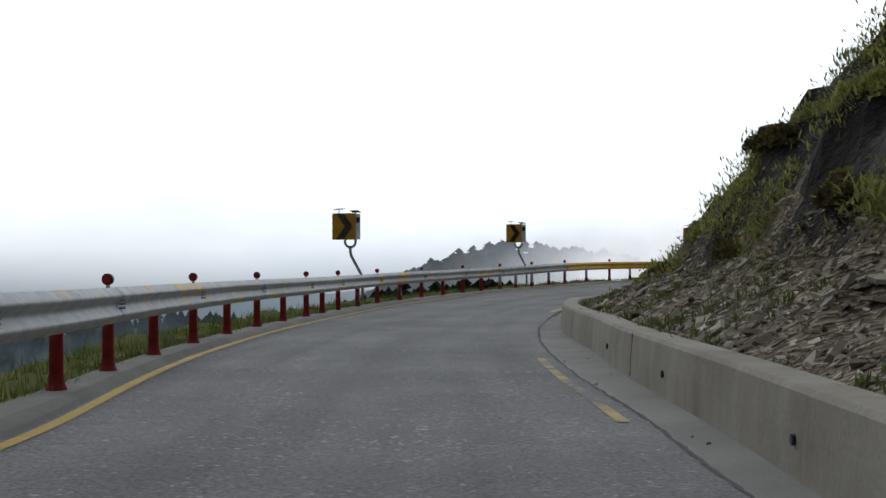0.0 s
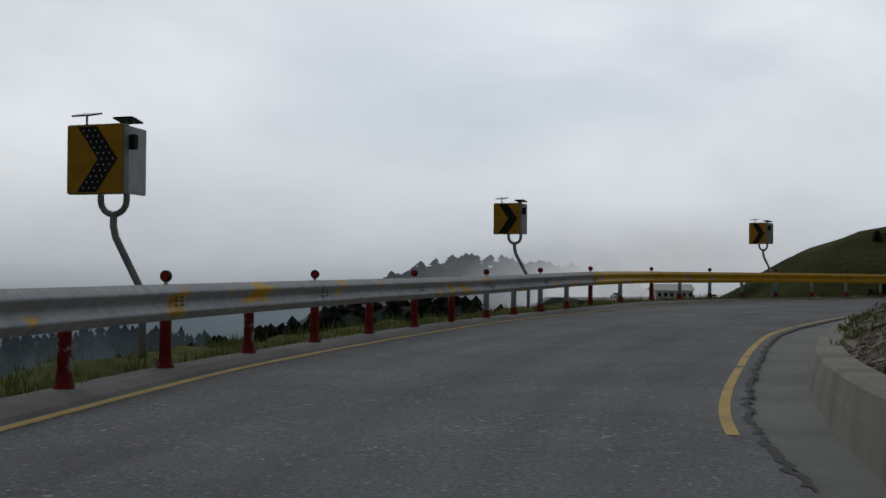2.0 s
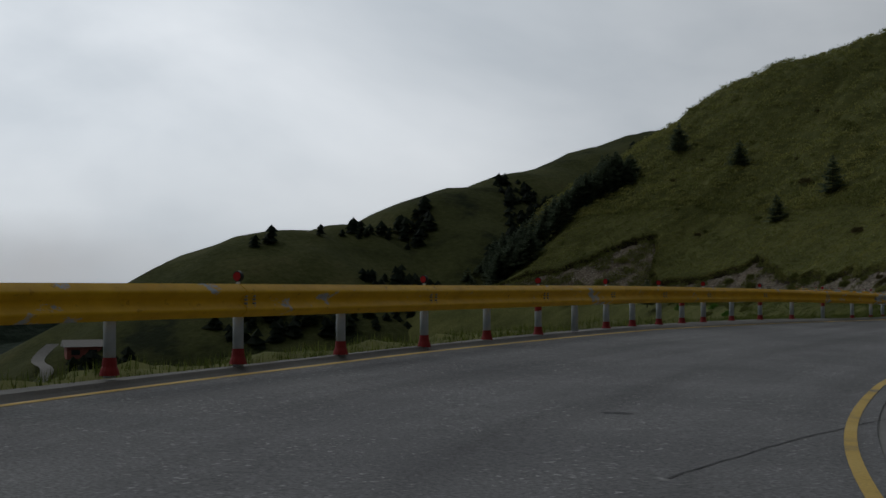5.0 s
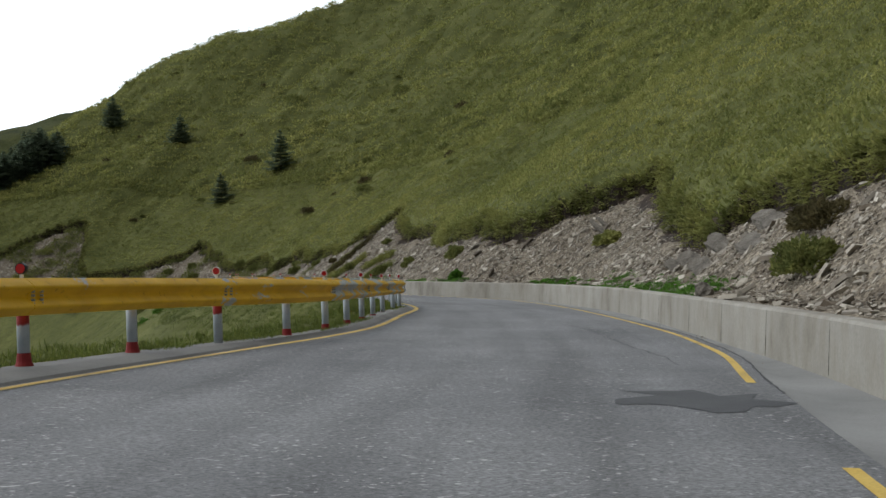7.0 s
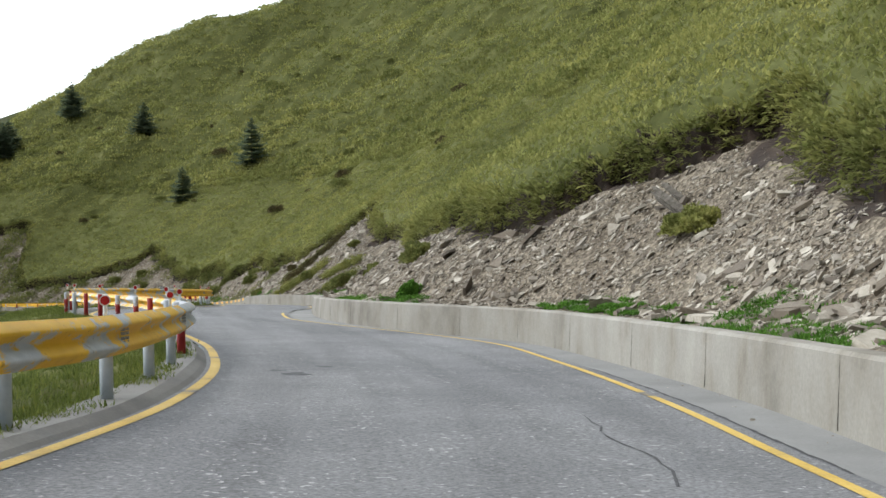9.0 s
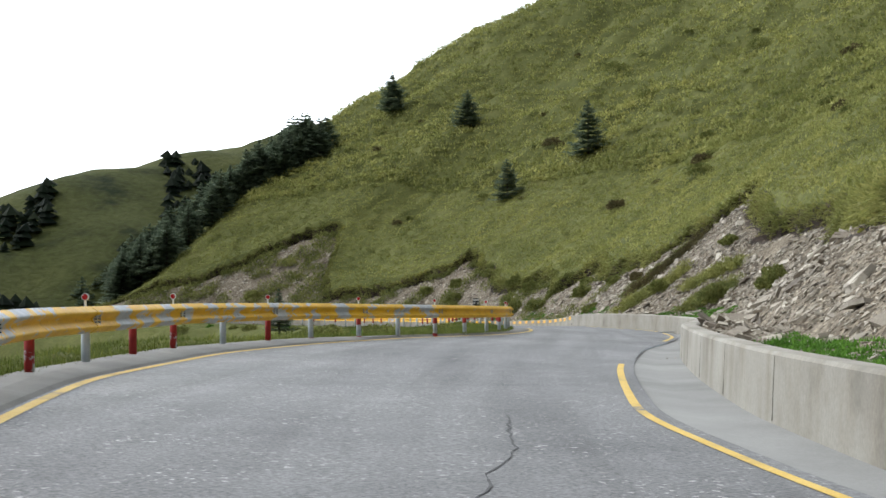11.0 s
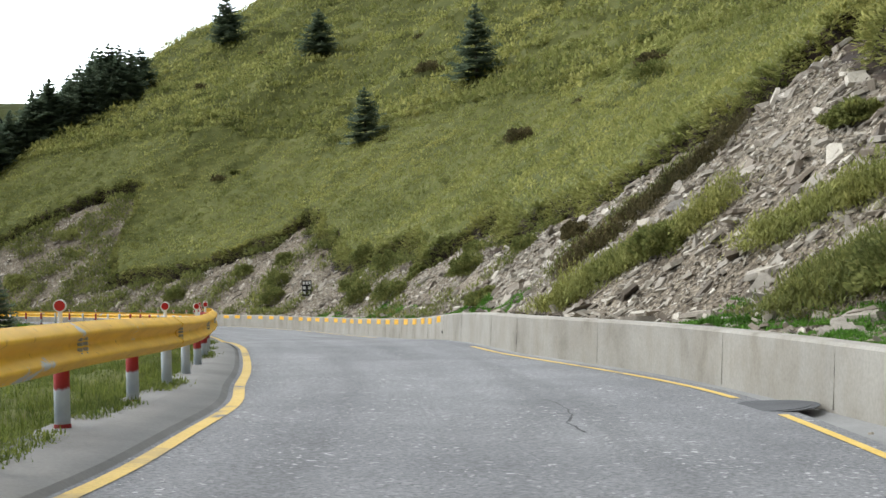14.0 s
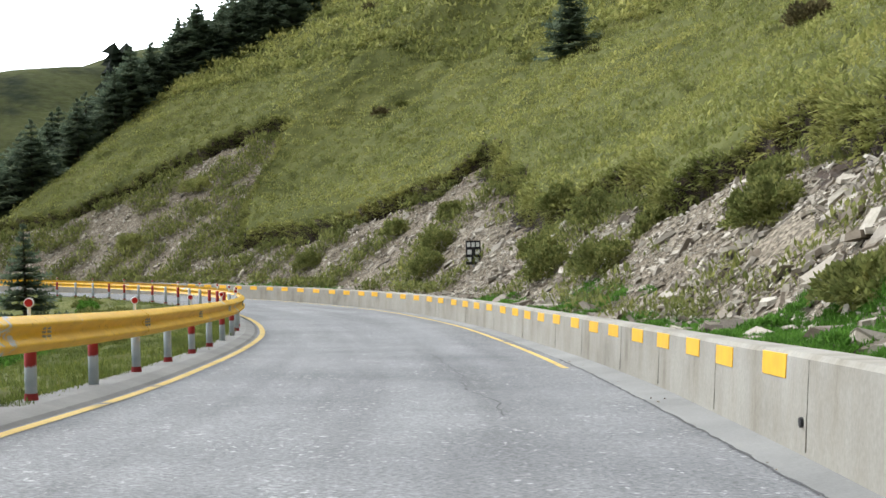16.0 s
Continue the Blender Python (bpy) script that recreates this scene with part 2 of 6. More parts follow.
def dense_curve(knots, n=24):
    k = np.array(knots, float)
    out = []
    for i in range(len(k) - 1):
        p0, p1, p2, p3 = k[max(i - 1, 0)], k[i], k[i + 1], k[min(i + 2, len(k) - 1)]
        u = (np.arange(n) / n)[:, None]
        out.append(0.5 * (2 * p1 + (p2 - p0) * u + (2 * p0 - 5 * p1 + 4 * p2 - p3) * u**2 + (3 * p1 - p0 - 3 * p2 + p3) * u**3))
    return np.vstack([*out, k[-1:]])


LINE_XY = dense_curve(CENTRE)
LINE_S = np.r_[0, np.cumsum(np.hypot(*np.diff(LINE_XY, axis=0).T))]
LINE_S -= LINE_S[48]


def table(rows, soft=2.5):
    """A smooth function of s through rows of (s, value)."""
    a = np.array(rows, float)
    xs = np.arange(-62, 310, 0.25)
    ys = np.interp(xs, a[:, 0], a[:, 1])
    k = np.hanning(int(soft * 8) | 1)
    ys = np.convolve(np.pad(ys, len(k) // 2, "edge"), k / k.sum(), "valid")
    return lambda s: np.interp(s, xs, ys)


road_z = table(GRADE, 6)
tilt = table([(-60, 0), (35, 0.0), (50, 0.008), (66, 0.012), (80, 0.045), (168, 0.045), (177, 0.02), (205, 0.025), (310, 0.03)], 6)
rail_drop = table([(-60, 0), (47, 0), (54, 0.09), (68, 0.09), (78, 0), (95, -0.01), (104, -0.06), (112, -0.135), (140, -0.135), (160, -0.07), (168, -0.08), (174, -0.135), (183, -0.135), (192, -0.05), (310, -0.05)], 4)
rail_size = table([(-60, 1), (88, 1), (108, 0.87), (310, 0.87)], 4)
left_line = table([(-60, 2.5), (8, 2.58), (11.4, 2.78), (19, 3.08), (25, 3.35), (35, 3.95), (49.5, 4.19), (53, 4.35), (57, 4.75), (60, 5.15), (64, 5.25), (67.7, 5.0),
                   (71.6, 4.7), (77.6, 4.5), (85, 4.55), (92, 4.0), (96.9, 3.36), (99.2, 2.97), (102.4, 2.6), (108.5, 2.4), (112.8, 2.0), (116, 1.92), (118, 1.96),
                   (121.8, 2.16), (123.6, 2.33), (126.4, 2.61), (128.9, 2.94), (130.8, 3.25), (132.9, 3.69), (139, 4.8), (145, 5.0), (150, 4.5), (152.8, 4.03), (154.5, 3.8),
                   (157, 3.19), (160, 2.43), (163.4, 2.0), (167, 1.75), (170.7, 1.9), (173, 2.2), (178, 2.3), (183, 2.4), (190, 2.8), (198, 2.75), (208, 2.45), (310, 2.5)], 2)
post_line = table([(-60, 3.0), (0, 3.0), (10.6, 3.12), (17.4, 3.4), (21.8, 3.6), (26, 3.8), (30, 4.15), (34.3, 4.4), (45, 4.55), (51, 4.66), (54.8, 5.0), (57.2, 5.37),
                   (60, 5.75), (64.2, 5.75), (68, 5.35), (71, 4.95), (75, 4.75), (79.3, 4.8), (85, 4.95), (92, 4.65), (95.2, 4.15), (97, 3.75), (98.6, 3.35), (100.3, 3.14), (104, 2.98),
                   (107.8, 2.85), (110, 2.7), (112.4, 2.4), (115, 2.36), (118.8, 2.36), (124.7, 2.72), (126.9, 3.08), (129.4, 3.45), (133, 4.2), (139, 5.4), (145, 5.7), (150.2, 5.1),
                   (153.2, 4.25), (155, 3.87), (156.5, 3.4), (158.8, 2.94), (160.5, 2.64), (162, 2.5), (164, 2.42), (166.7, 2.42), (168.6, 2.55), (173.4, 2.82), (179, 2.88), (184, 3.0),
                   (190, 3.32), (198, 3.25), (208, 2.95), (310, 3.0)], 1.5)
right_line = table([(-60, 1.05), (12.5, 1.08), (15.2, 1.1), (25, 0.9), (32, 0.75), (37, 0.92), (45, 0.96), (49.7, 1.12), (60, 1.08), (66, 1.2), (75, 1.15), (85, 1.4), (93.7, 1.81),
                    (96.7, 2.05), (101.7, 2.1), (111, 1.87), (115, 2.0), (120.6, 2.23), (123.4, 2.4), (125, 2.28), (127, 2.0), (130, 1.36), (133.2, 0.75), (137.3, 0.3), (145, 0.6),
                    (152.7, 1.02), (156.3, 1.4), (161.3, 1.96), (165, 2.35), (168.3, 2.5), (172.3, 2.33), (174.6, 2.0), (177, 1.66), (179.5, 1.4), (187.8, 1.5), (200, 1.75), (210, 1.95), (225, 2.2), (310, 2.2)], 2)
wall_line = table([(-60, 1.65), (6, 1.6), (10.8, 1.7), (16.5, 1.86), (20, 1.66), (23.4, 1.46), (26.7, 1.40), (30, 1.40), (36.3, 1.56), (42.4, 1.81), (50, 2.2), (60, 2.6), (93, 2.65), (99, 2.5), (103.5, 2.5), (110.8, 2.63), (115, 2.8),
                   (119.5, 2.95), (123.8, 3.15), (126, 2.95), (128, 2.4), (131, 1.75), (134, 1.4), (138, 1.3), (146, 1.6), (150.6, 1.75), (152.8, 1.95), (159.9, 2.45), (168, 3.3), (172, 2.75), (175, 2.45),
                   (177, 2.14), (180, 1.8), (187, 1.95), (195, 2.3), (205, 2.45), (225, 2.8), (310, 2.8)], 1.5)


def along(s):
    """The place on the road's line at s and the way to its left."""
    x, y = np.interp(s, LINE_S, LINE_XY[:, 0]), np.interp(s, LINE_S, LINE_XY[:, 1])
    dx = np.interp(s + 0.4, LINE_S, LINE_XY[:, 0]) - np.interp(s - 0.4, LINE_S, LINE_XY[:, 0])
    dy = np.interp(s + 0.4, LINE_S, LINE_XY[:, 1]) - np.interp(s - 0.4, LINE_S, LINE_XY[:, 1])
    q = np.hypot(dx, dy)
    return x, y, -dy / q, dx / q


def place(s, left, up=0.0):
    """World places at s metres along, left metres to the left and up metres over the road's tilted plane. Arrays or numbers."""
    s = np.clip(s, -59, 306)
    x, y, nx, ny = along(s)
    z = road_z(s) + np.clip(left, -6, 7) * tilt(s) + up
    return np.stack(np.broadcast_arrays(x + nx * left, y + ny * left, z), -1)


def heading(s):
    x, y, nx, ny = along(s)
    return math.atan2(-ny, -nx)


def strip(name, s0, s1, step, edges, mat, thick=0.0, smooth=True):
    """A ribbon along the road: edges are functions of s giving (left, up) from its left to its right side."""
    s = np.arange(s0, s1 + step / 2, step)
    rows = np.stack([place(s, *e(s)) for e in edges], 1)
    n, c = rows.shape[:2]
    return mesh_object(name, rows.reshape(-1, 3), grid_faces(n, c), mat, smooth)


S0, S1 = -55.0, 272.0


# ---- setting: road, gutter, kerb, lines ----
def build_road():
    s = np.arange(S0, S1, 0.5)
    fr = np.linspace(0, 1, 13)
    a, b = left_line(s) + 0.10, -(right_line(s) + 0.18)
    rows = []
    for f in fr:
        lat = a + (b - a) * f
        rows.append(place(s, lat, 0.0))
    rows = np.stack(rows, 1)
    road = mesh_object("road", rows.reshape(-1, 3), grid_faces(*rows.shape[:2]), ASPHALT, True)
    uv = road.data.uv_layers.new(name="UVMap")
    lat = np.stack([a + (b - a) * f for f in fr], 1).ravel()
    run = np.repeat(s, len(fr))
    ids = np.zeros(len(road.data.loops), dtype=np.int32)
    road.data.loops.foreach_get("vertex_index", ids)
    uv.data.foreach_set("uv", np.stack([lat[ids], run[ids]], 1).astype(np.float32).ravel())
    tagged(road, "worn grey asphalt mountain road with cracks and patches", "road", kind="structure")


build_road()
tagged(strip("gutter", S0, S1, 0.5, [lambda s: (-(right_line(s) + 0.17), -0.012), lambda s: (-(right_line(s) * 0.5 + wall_line(s) * 0.5 + 0.05), -0.05), lambda s: (-(wall_line(s) + 0.05), -0.02)], GUTTER),
       "pale concrete gutter between asphalt and wall", "gutter", kind="structure")
tagged(strip("kerb", S0, S1, 0.5, [lambda s: (post_line(s) + 0.17, -0.5), lambda s: (post_line(s) + 0.15, 0.05), lambda s: (np.maximum(post_line(s) - 0.16, left_line(s) + 0.2), 0.055), lambda s: (left_line(s) + 0.16, 0.02), lambda s: (left_line(s) + 0.09, -0.02)], KERB, smooth=False),
       "low weathered concrete kerb under the guardrail", "kerb", kind="structure")


def build_lines():
    def ribbon(s0, s1, f, name, paint=LINE, half=0.053):
        ob = strip(name, s0, s1, 0.5, [lambda s: (f(s) + half, 0.005), lambda s: (f(s) - half, 0.005)], paint)
        return tagged(ob, "worn yellow edge line painted on asphalt", "road line", kind="structure")
    ribbon(S0, S1 - 5, left_line, "road_marking_left")
    ribbon(8.5, 15.4, lambda s: -right_line(s), "road_marking_right", FADED, 0.045)
    for s0, s1 in ((31, 88), (93, 146), (159.4, 170.3), (171.7, 182.2), (198, 262)):
        ribbon(s0, s1, lambda s: -right_line(s), "road_marking_right", LINE, 0.043)


build_lines()


def build_wall(name, s0, s1, high):
    s = np.arange(s0, s1 + 0.01, 0.5)
    w = wall_line(s)
    prof = [(0.0, -0.1), (0.0 + 0.015, 0.2), (0.035, high - 0.03), (0.06, high), (0.30, high), (0.33, high - 0.03), (0.33, -0.1)]
    # the near wall sinks and leans back along the bend
    low = np.interp(s, [28, 37], [1.0, 0.62]) if s1 < 90 else np.ones(len(s))
    rows = np.stack([place(s, -(w + o + (1 - low) * 0.45 * max(0, u)), u * low if u > 0 else u) for o, u in prof], 1)
    n, c = rows.shape[:2]
    faces = grid_faces(n, c) + [list(range(c)), list(range((n - 1) * c, n * c))[::-1]]
    ob = mesh_object(name, rows.reshape(-1, 3), faces, CONCRETE)
    uv = ob.data.uv_layers.new(name="UVMap")
    ids = np.zeros(len(ob.data.loops), dtype=np.int32)
    ob.data.loops.foreach_get("vertex_index", ids)
    uv.data.foreach_set("uv", np.stack([np.repeat(s, c)[ids], np.tile([u for _, u in prof], n)[ids]], 1).astype(np.float32).ravel())
    return tagged(ob, "low stained concrete retaining wall at the slope's foot", "wall", kind="structure")


build_wall("wall_near", S0, 58, 0.42)
build_wall("wall_far", 82, S1, 0.55)

# ---- slopes ----
turf_edge = table([(90, 2.6), (103, 3.0), (111, 2.55), (113, 1.8), (115, 1.85), (119, 2.4), (123.5, 3.2), (126.3, 4.1), (127.2, 3.5), (129, 3.3), (131, 2.55), (133.5, 2.4), (138, 2.9), (150, 2.7), (165, 3.0),
                   (171, 4.0), (175.6, 3.8), (179.5, 4.6), (184.2, 6.1), (185, 5.0), (187, 4.6), (190, 4.5), (192, 3.5), (198, 3.6), (200, 3.0), (205, 3.7), (207.5, 3.2), (209, 2.35), (212, 3.2), (216, 3.5),
                   (218, 2.7), (220.5, 2.8), (224, 3.6), (228, 4.6), (231.5, 5.7), (233, 4.5), (236, 3.9), (239, 3.1), (246, 2.4), (249, 4.4), (251.5, 8.8), (254.5, 9), (257, 8), (260.5, 6), (265, 4.1), (280, 3), (310, 3)], 0.9)
cap = table([(90, 114), (200, 114), (230, 102), (250, 60), (262, 44), (272, 36), (280, 31), (310, 20)], 20)


def rough(p, scale, octaves=4):
    return noise.fractal(Vector((p[0] * scale, p[1] * scale, p[2] * scale)), 1.0, 2.0, octaves)


def ripple(x, y, seed=0):
    """Smooth noise of a place, about -1 to 1, for arrays."""
    x, y = np.asarray(x, float), np.asarray(y, float)
    ix, iy = np.floor(x).astype(np.int64), np.floor(y).astype(np.int64)
    fx, fy = x - ix, y - iy
    u, v = fx * fx * fx * (fx * (fx * 6 - 15) + 10), fy * fy * fy * (fy * (fy * 6 - 15) + 10)

    def corner(a, b):
        h = ((ix + a) * 374761393 + (iy + b) * 668265263 + seed * 97463436) & 0xFFFFFFFF
        h = ((h ^ (h >> 13)) * 1274126177) & 0xFFFFFFFF
        g = ((h ^ (h >> 16)) & 0xFFFF) * (2 * np.pi / 65536)
        return np.cos(g) * (fx - a) + np.sin(g) * (fy - b)
    low, high = corner(0, 0) * (1 - u) + corner(1, 0) * u, corner(0, 1) * (1 - u) + corner(1, 1) * u
    return 1.5 * (low * (1 - v) + high * v)


def swell(x, y, scale, octaves, seed=0):
    return sum(ripple(x * scale * 2**k, y * scale * 2**k, seed + k) * 0.5**k for k in range(octaves))


def clumps(x, y, scale, seed):
    """Round tufts with creases between them, 0 to 1."""
    return 1 - np.minimum(1, 1.6 * np.abs(ripple(x * scale, y * scale, seed)))


def edge_height(s, d=2.0):
    """Height of the turf's ragged lower edge over the road; it wanders both ways."""
    s = np.asarray(s, float)
    w = s + 0.55 * ripple(s * 0.3 + 5, np.asarray(d) * 0.75, 21) + 0.22 * ripple(s * 0.8, np.asarray(d) * 2.0, 22)
    return turf_edge(w) + 0.20 * ripple(s * 0.55, 3.1, 23) + 0.16 * ripple(s * 1.4, 7.7, 24)


def edge_run(e):
    return 0.9 + (e - 0.58) / 0.8


def slope_at(s, d):
    """Places on the slope d metres behind the wall, and whether turf covers them. Arrays."""
    s, d = np.broadcast_arrays(np.asarray(s, float), np.asarray(d, float))
    e = edge_height(s, d)
    over = d - edge_run(e)
    x, y, nx, ny = along(s)
    w = wall_line(s) + 0.3
    px, py = x - nx * (w + d), y - ny * (w + d)
    # the sod: a thick rounded edge, then the open slope
    nose = np.sqrt(1 - np.clip(1 - over / 0.55, 0, 1) ** 2)
    top = e + 0.55 * nose + over * 0.6 + np.maximum(0, d - 35) * 0.07
    c = cap(s)
    top = np.where(top < c * 0.6, top, c - 0.4 * c * np.exp(-np.maximum(0, top - 0.6 * c) / (0.4 * c)))
    bare = np.where(d > 0.9, 0.58 + (d - 0.9) * 0.8, 0.47 + 0.12 * d)
    bare = bare - 0.42 * np.clip(1 + over / 0.7, 0, 1) * (e > 1.5) + 0.07 * np.clip(d - 0.4, 0, 1) * swell(px, py, 1.1, 3, 31)
    turf = over > 0
    h = np.where(turf, top, bare)
    grow = np.clip(d - 0.4, 0, 1)
    h = h + grow * np.minimum(0.10 + d * 0.012, 0.9) * (0.6 * swell(px, py, 0.4, 3, 1) + 1.2 * swell(px, py, 0.09, 3, 4) * np.minimum(1, d / 25) * (d > 4))
    h = h + np.minimum(2.5, np.maximum(0, d - 12) * 0.06) * swell(px, py, 0.03, 3, 9) * 1.2
    # beyond its crest the flank turns down into a wooded gully
    h = h - 0.55 * np.maximum(0, np.sqrt(np.maximum(0, s - 268.5) ** 2 + 4) - 2) * np.clip((d - 2) / 4, 0, 1)
    tuft = 0.17 * clumps(px, py, 0.95, 41) + 0.13 * clumps(px, py, 1.9, 42) + np.clip((d - 6) / 20, 0, 1) * (0.65 * clumps(px, py, 0.40, 43) + 0.25 * clumps(px, py, 0.85, 44))
    h = h + 0.55 * np.clip((d - 5) / 25, 0, 1) * ripple((s + 0.9 * d) * 0.17, d * 0.035, 45)
    h = h + np.where(turf, tuft * np.clip(over / 0.4, 0.35, 1), 0)
    return px, py, road_z(s) - 0.1 + h, turf


def slope_place(s, d):
    x, y, z, turf = slope_at(s, d)
    return float(x), float(y), float(z), bool(turf)


FRINGE = []


def build_hill():
    ss = np.arange(92, 290, 0.3)
    dd = np.r_[np.arange(0, 14, 0.18), 14 * 1.055 ** np.arange(0, 48)]
    n, c = len(ss), len(dd)
    x, y, z, turf = slope_at(ss[:, None], dd[None, :])
    pts = np.stack([x, y, z], -1)
    fa = np.array(grid_faces(n, c))
    kinds = turf.ravel()[fa].sum(1)
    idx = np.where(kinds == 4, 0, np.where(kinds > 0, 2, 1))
    # a ragged band below the sod also gets the shade-darkened soil
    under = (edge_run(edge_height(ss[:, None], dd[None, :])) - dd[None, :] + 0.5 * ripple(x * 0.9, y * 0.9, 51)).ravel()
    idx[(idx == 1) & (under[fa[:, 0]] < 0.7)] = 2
    # where the sod ends: its own side, and the way out from it
    for a, b, ta, tb in ((pts[:, :-1], pts[:, 1:], turf[:, :-1], turf[:, 1:]), (pts[:-1], pts[1:], turf[:-1], turf[1:]), (pts[1:], pts[:-1], turf[1:], turf[:-1]), (pts[:, 1:], pts[:, :-1], turf[:, 1:], turf[:, :-1])):
        m = ta & ~tb
        FRINGE.append(np.concatenate([a[m], b[m]], 1))
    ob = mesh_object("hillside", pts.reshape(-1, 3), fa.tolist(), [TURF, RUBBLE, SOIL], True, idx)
    return tagged(ob, "tall grassy hillside with a bare rubble cut along its foot", "hillside", kind="structure")


hillside = build_hill()


BANK_FALL = ([8, 14, 20, 23, 25, 30, 36], [1.0, 1.0, 1.02, 0.8, 0.66, 0.62, 0.60])


def near_at(s, d):
    """Places on the rock bank d metres behind the near wall. Arrays."""
    s, d = np.broadcast_arrays(np.asarray(s, float), np.asarray(d, float))
    k = np.clip((36 - s) / 5, 0, 1)
    h = np.where(d < 1.5, 0.36 + 0.45 * d, 1.035 + (d - 1.5) * 1.6)
    h = np.where(h < 2.6, h, 2.6 + (h - 2.6) * 0.5) * np.interp(s, BANK_FALL[0], BANK_FALL[1])
    low = 0.36 + 0.5 * np.minimum(d, 1.5) + 0.05 * d + np.clip((s - 70) / 20, 0, 1) * np.minimum(2.6, 0.75 * np.maximum(0, d - 0.8))
    x, y, nx, ny = along(s)
    w = wall_line(s) + 0.3
    px, py = x - nx * (w + d), y - ny * (w + d)
    sink = np.clip((s - 28) / 9, 0, 1) * 0.15
    rock = np.minimum(1, d / 2.5)
    lump = 0.35 * swell(px, py, 0.5, 4, 61) + 0.45 * clumps(px, py + 0.4 * d, 0.62, 62) + 0.16 * clumps(px, py, 1.5, 63) - 0.35
    h = k * h + (1 - k) * low - sink + rock * lump * (0.3 + 0.7 * k)
    return px, py, road_z(s) + h


def near_place(s, d):
    return tuple(float(v) for v in near_at(s, d))


def build_near_bank():
    ss = np.arange(-55, 94, 0.3)
    dd = np.r_[np.arange(0, 6, 0.15), 6 * 1.14 ** np.arange(0, 10)]
    x, y, z = near_at(ss[:, None], dd[None, :])
    fa = np.array(grid_faces(len(ss), len(dd)))
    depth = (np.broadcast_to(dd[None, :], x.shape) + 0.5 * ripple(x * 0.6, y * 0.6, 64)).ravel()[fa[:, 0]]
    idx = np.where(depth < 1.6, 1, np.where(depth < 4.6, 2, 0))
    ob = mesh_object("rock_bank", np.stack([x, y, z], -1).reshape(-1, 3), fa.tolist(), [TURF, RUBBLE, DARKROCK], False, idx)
    return tagged(ob, "dark rocky bank with rubble and shrubs above the wall", "rock bank", kind="structure")


build_near_bank()


def verge_height(s, d, px, py):
    flat = np.interp(s, [140, 156], [1.2, 3.5])
    h = 0.03 - 0.12 * np.minimum(d, flat) - 0.62 * np.maximum(0, d - flat) + 0.14 * np.minimum(1, d) * swell(px, py, 0.6, 3, 71)
    return road_z(s) + post_line(s) * tilt(s) + h + np.where(np.asarray(d) > 0.3, 0.12 * clumps(px, py, 1.3, 72), 0)


def build_left_verge():
    ss = np.arange(-55, 304, 0.4)[:, None]
    dd = np.r_[np.arange(0, 4, 0.25), 4 * 1.18 ** np.arange(0, 12)][None, :]
    x, y, nx, ny = along(ss)
    w = post_line(ss) + 0.14 + dd
    px, py = x + nx * w, y + ny * w
    z = verge_height(ss, dd, px, py)
    ob = mesh_object("verge", np.stack([px, py, z], -1).reshape(-1, 3), grid_faces(*z.shape, True), TURF, True)
    return tagged(ob, "grassy verge falling away outside the guardrail", "verge", kind="structure")


build_left_verge()


def build_valley():
    g = np.r_[-3600, -2400, -1500, -1000, np.arange(-700, 901, 20), 1300, 2000, 3600]
    verts = []
    for yy in g + 100:
        for xx in g - 50:
            dist = math.hypot(xx - 40, yy - 60)
            rise = math.exp(-(((xx - 100) / 110) ** 2 + ((yy - 385) / 95) ** 2) ** 2)
            z = -40 + 9 * rough((xx, yy, 0), 0.006, 4) * (1 - 0.9 * rise) - 25 * max(0, min(1, (-xx - 60) / 250)) - min(60, max(0, dist - 500) * 0.05)
            z += 29 * rise
            verts.append((xx, yy, z))
    n = len(g)
    ob = mesh_object("ground", verts, grid_faces(n, n, True), VALLEY, True)
    return tagged(ob, "dark wooded valley floor far below the road", "ground", kind="structure")


build_valley()


def ridge_height(crest, fall):
    """A ridge: the height at a place, falling away from a crest line of (x, y, z)."""
    pts = np.array(dense_curve(crest, 6))

    def height(x, y):
        k = np.hypot(pts[:, 0] - x, pts[:, 1] - y)
        return float(np.max(pts[:, 2] - fall * (np.sqrt(k * k + 36) - 6)))
    return height


def build_ridge(name, crest, fall, x0, x1, y0, y1, step, mat, lump, label):
    height = ridge_height(crest, fall)
    xs, ys = np.arange(x0, x1 + 0.1, step), np.arange(y0, y1 + 0.1, step)
    verts = [(x, y, height(x, y) + lump * rough((x, y, 0), 0.05, 4)) for y in ys for x in xs]
    ob = mesh_object(name, verts, grid_faces(len(ys), len(xs), True), mat, True)
    return tagged(ob, label, "hill", kind="structure"), height


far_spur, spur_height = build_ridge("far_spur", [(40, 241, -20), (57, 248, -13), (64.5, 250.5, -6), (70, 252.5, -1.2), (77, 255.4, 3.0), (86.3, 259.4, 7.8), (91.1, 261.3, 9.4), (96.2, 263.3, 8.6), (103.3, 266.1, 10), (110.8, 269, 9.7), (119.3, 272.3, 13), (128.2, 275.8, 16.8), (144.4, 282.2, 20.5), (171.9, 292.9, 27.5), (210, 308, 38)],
                                    0.55, 20, 250, 222, 350, 2.5, SPUR, 1.5, "grassy spur coloured dark for cloud shade, with scattered trees and a rocky knob")
SLOPE_CREST = [(-130, 160, -52), (-95, 175, -38), (-70, 187, -27), (-55, 197, -21.5), (-44, 212, -16.5), (-29, 220, -13), (-20, 222, -11), (-12, 224, -8.5), (-3, 226, -6.5), (8, 228, -6.5), (18, 229, -11), (32, 230, -19), (60, 230, -32)]
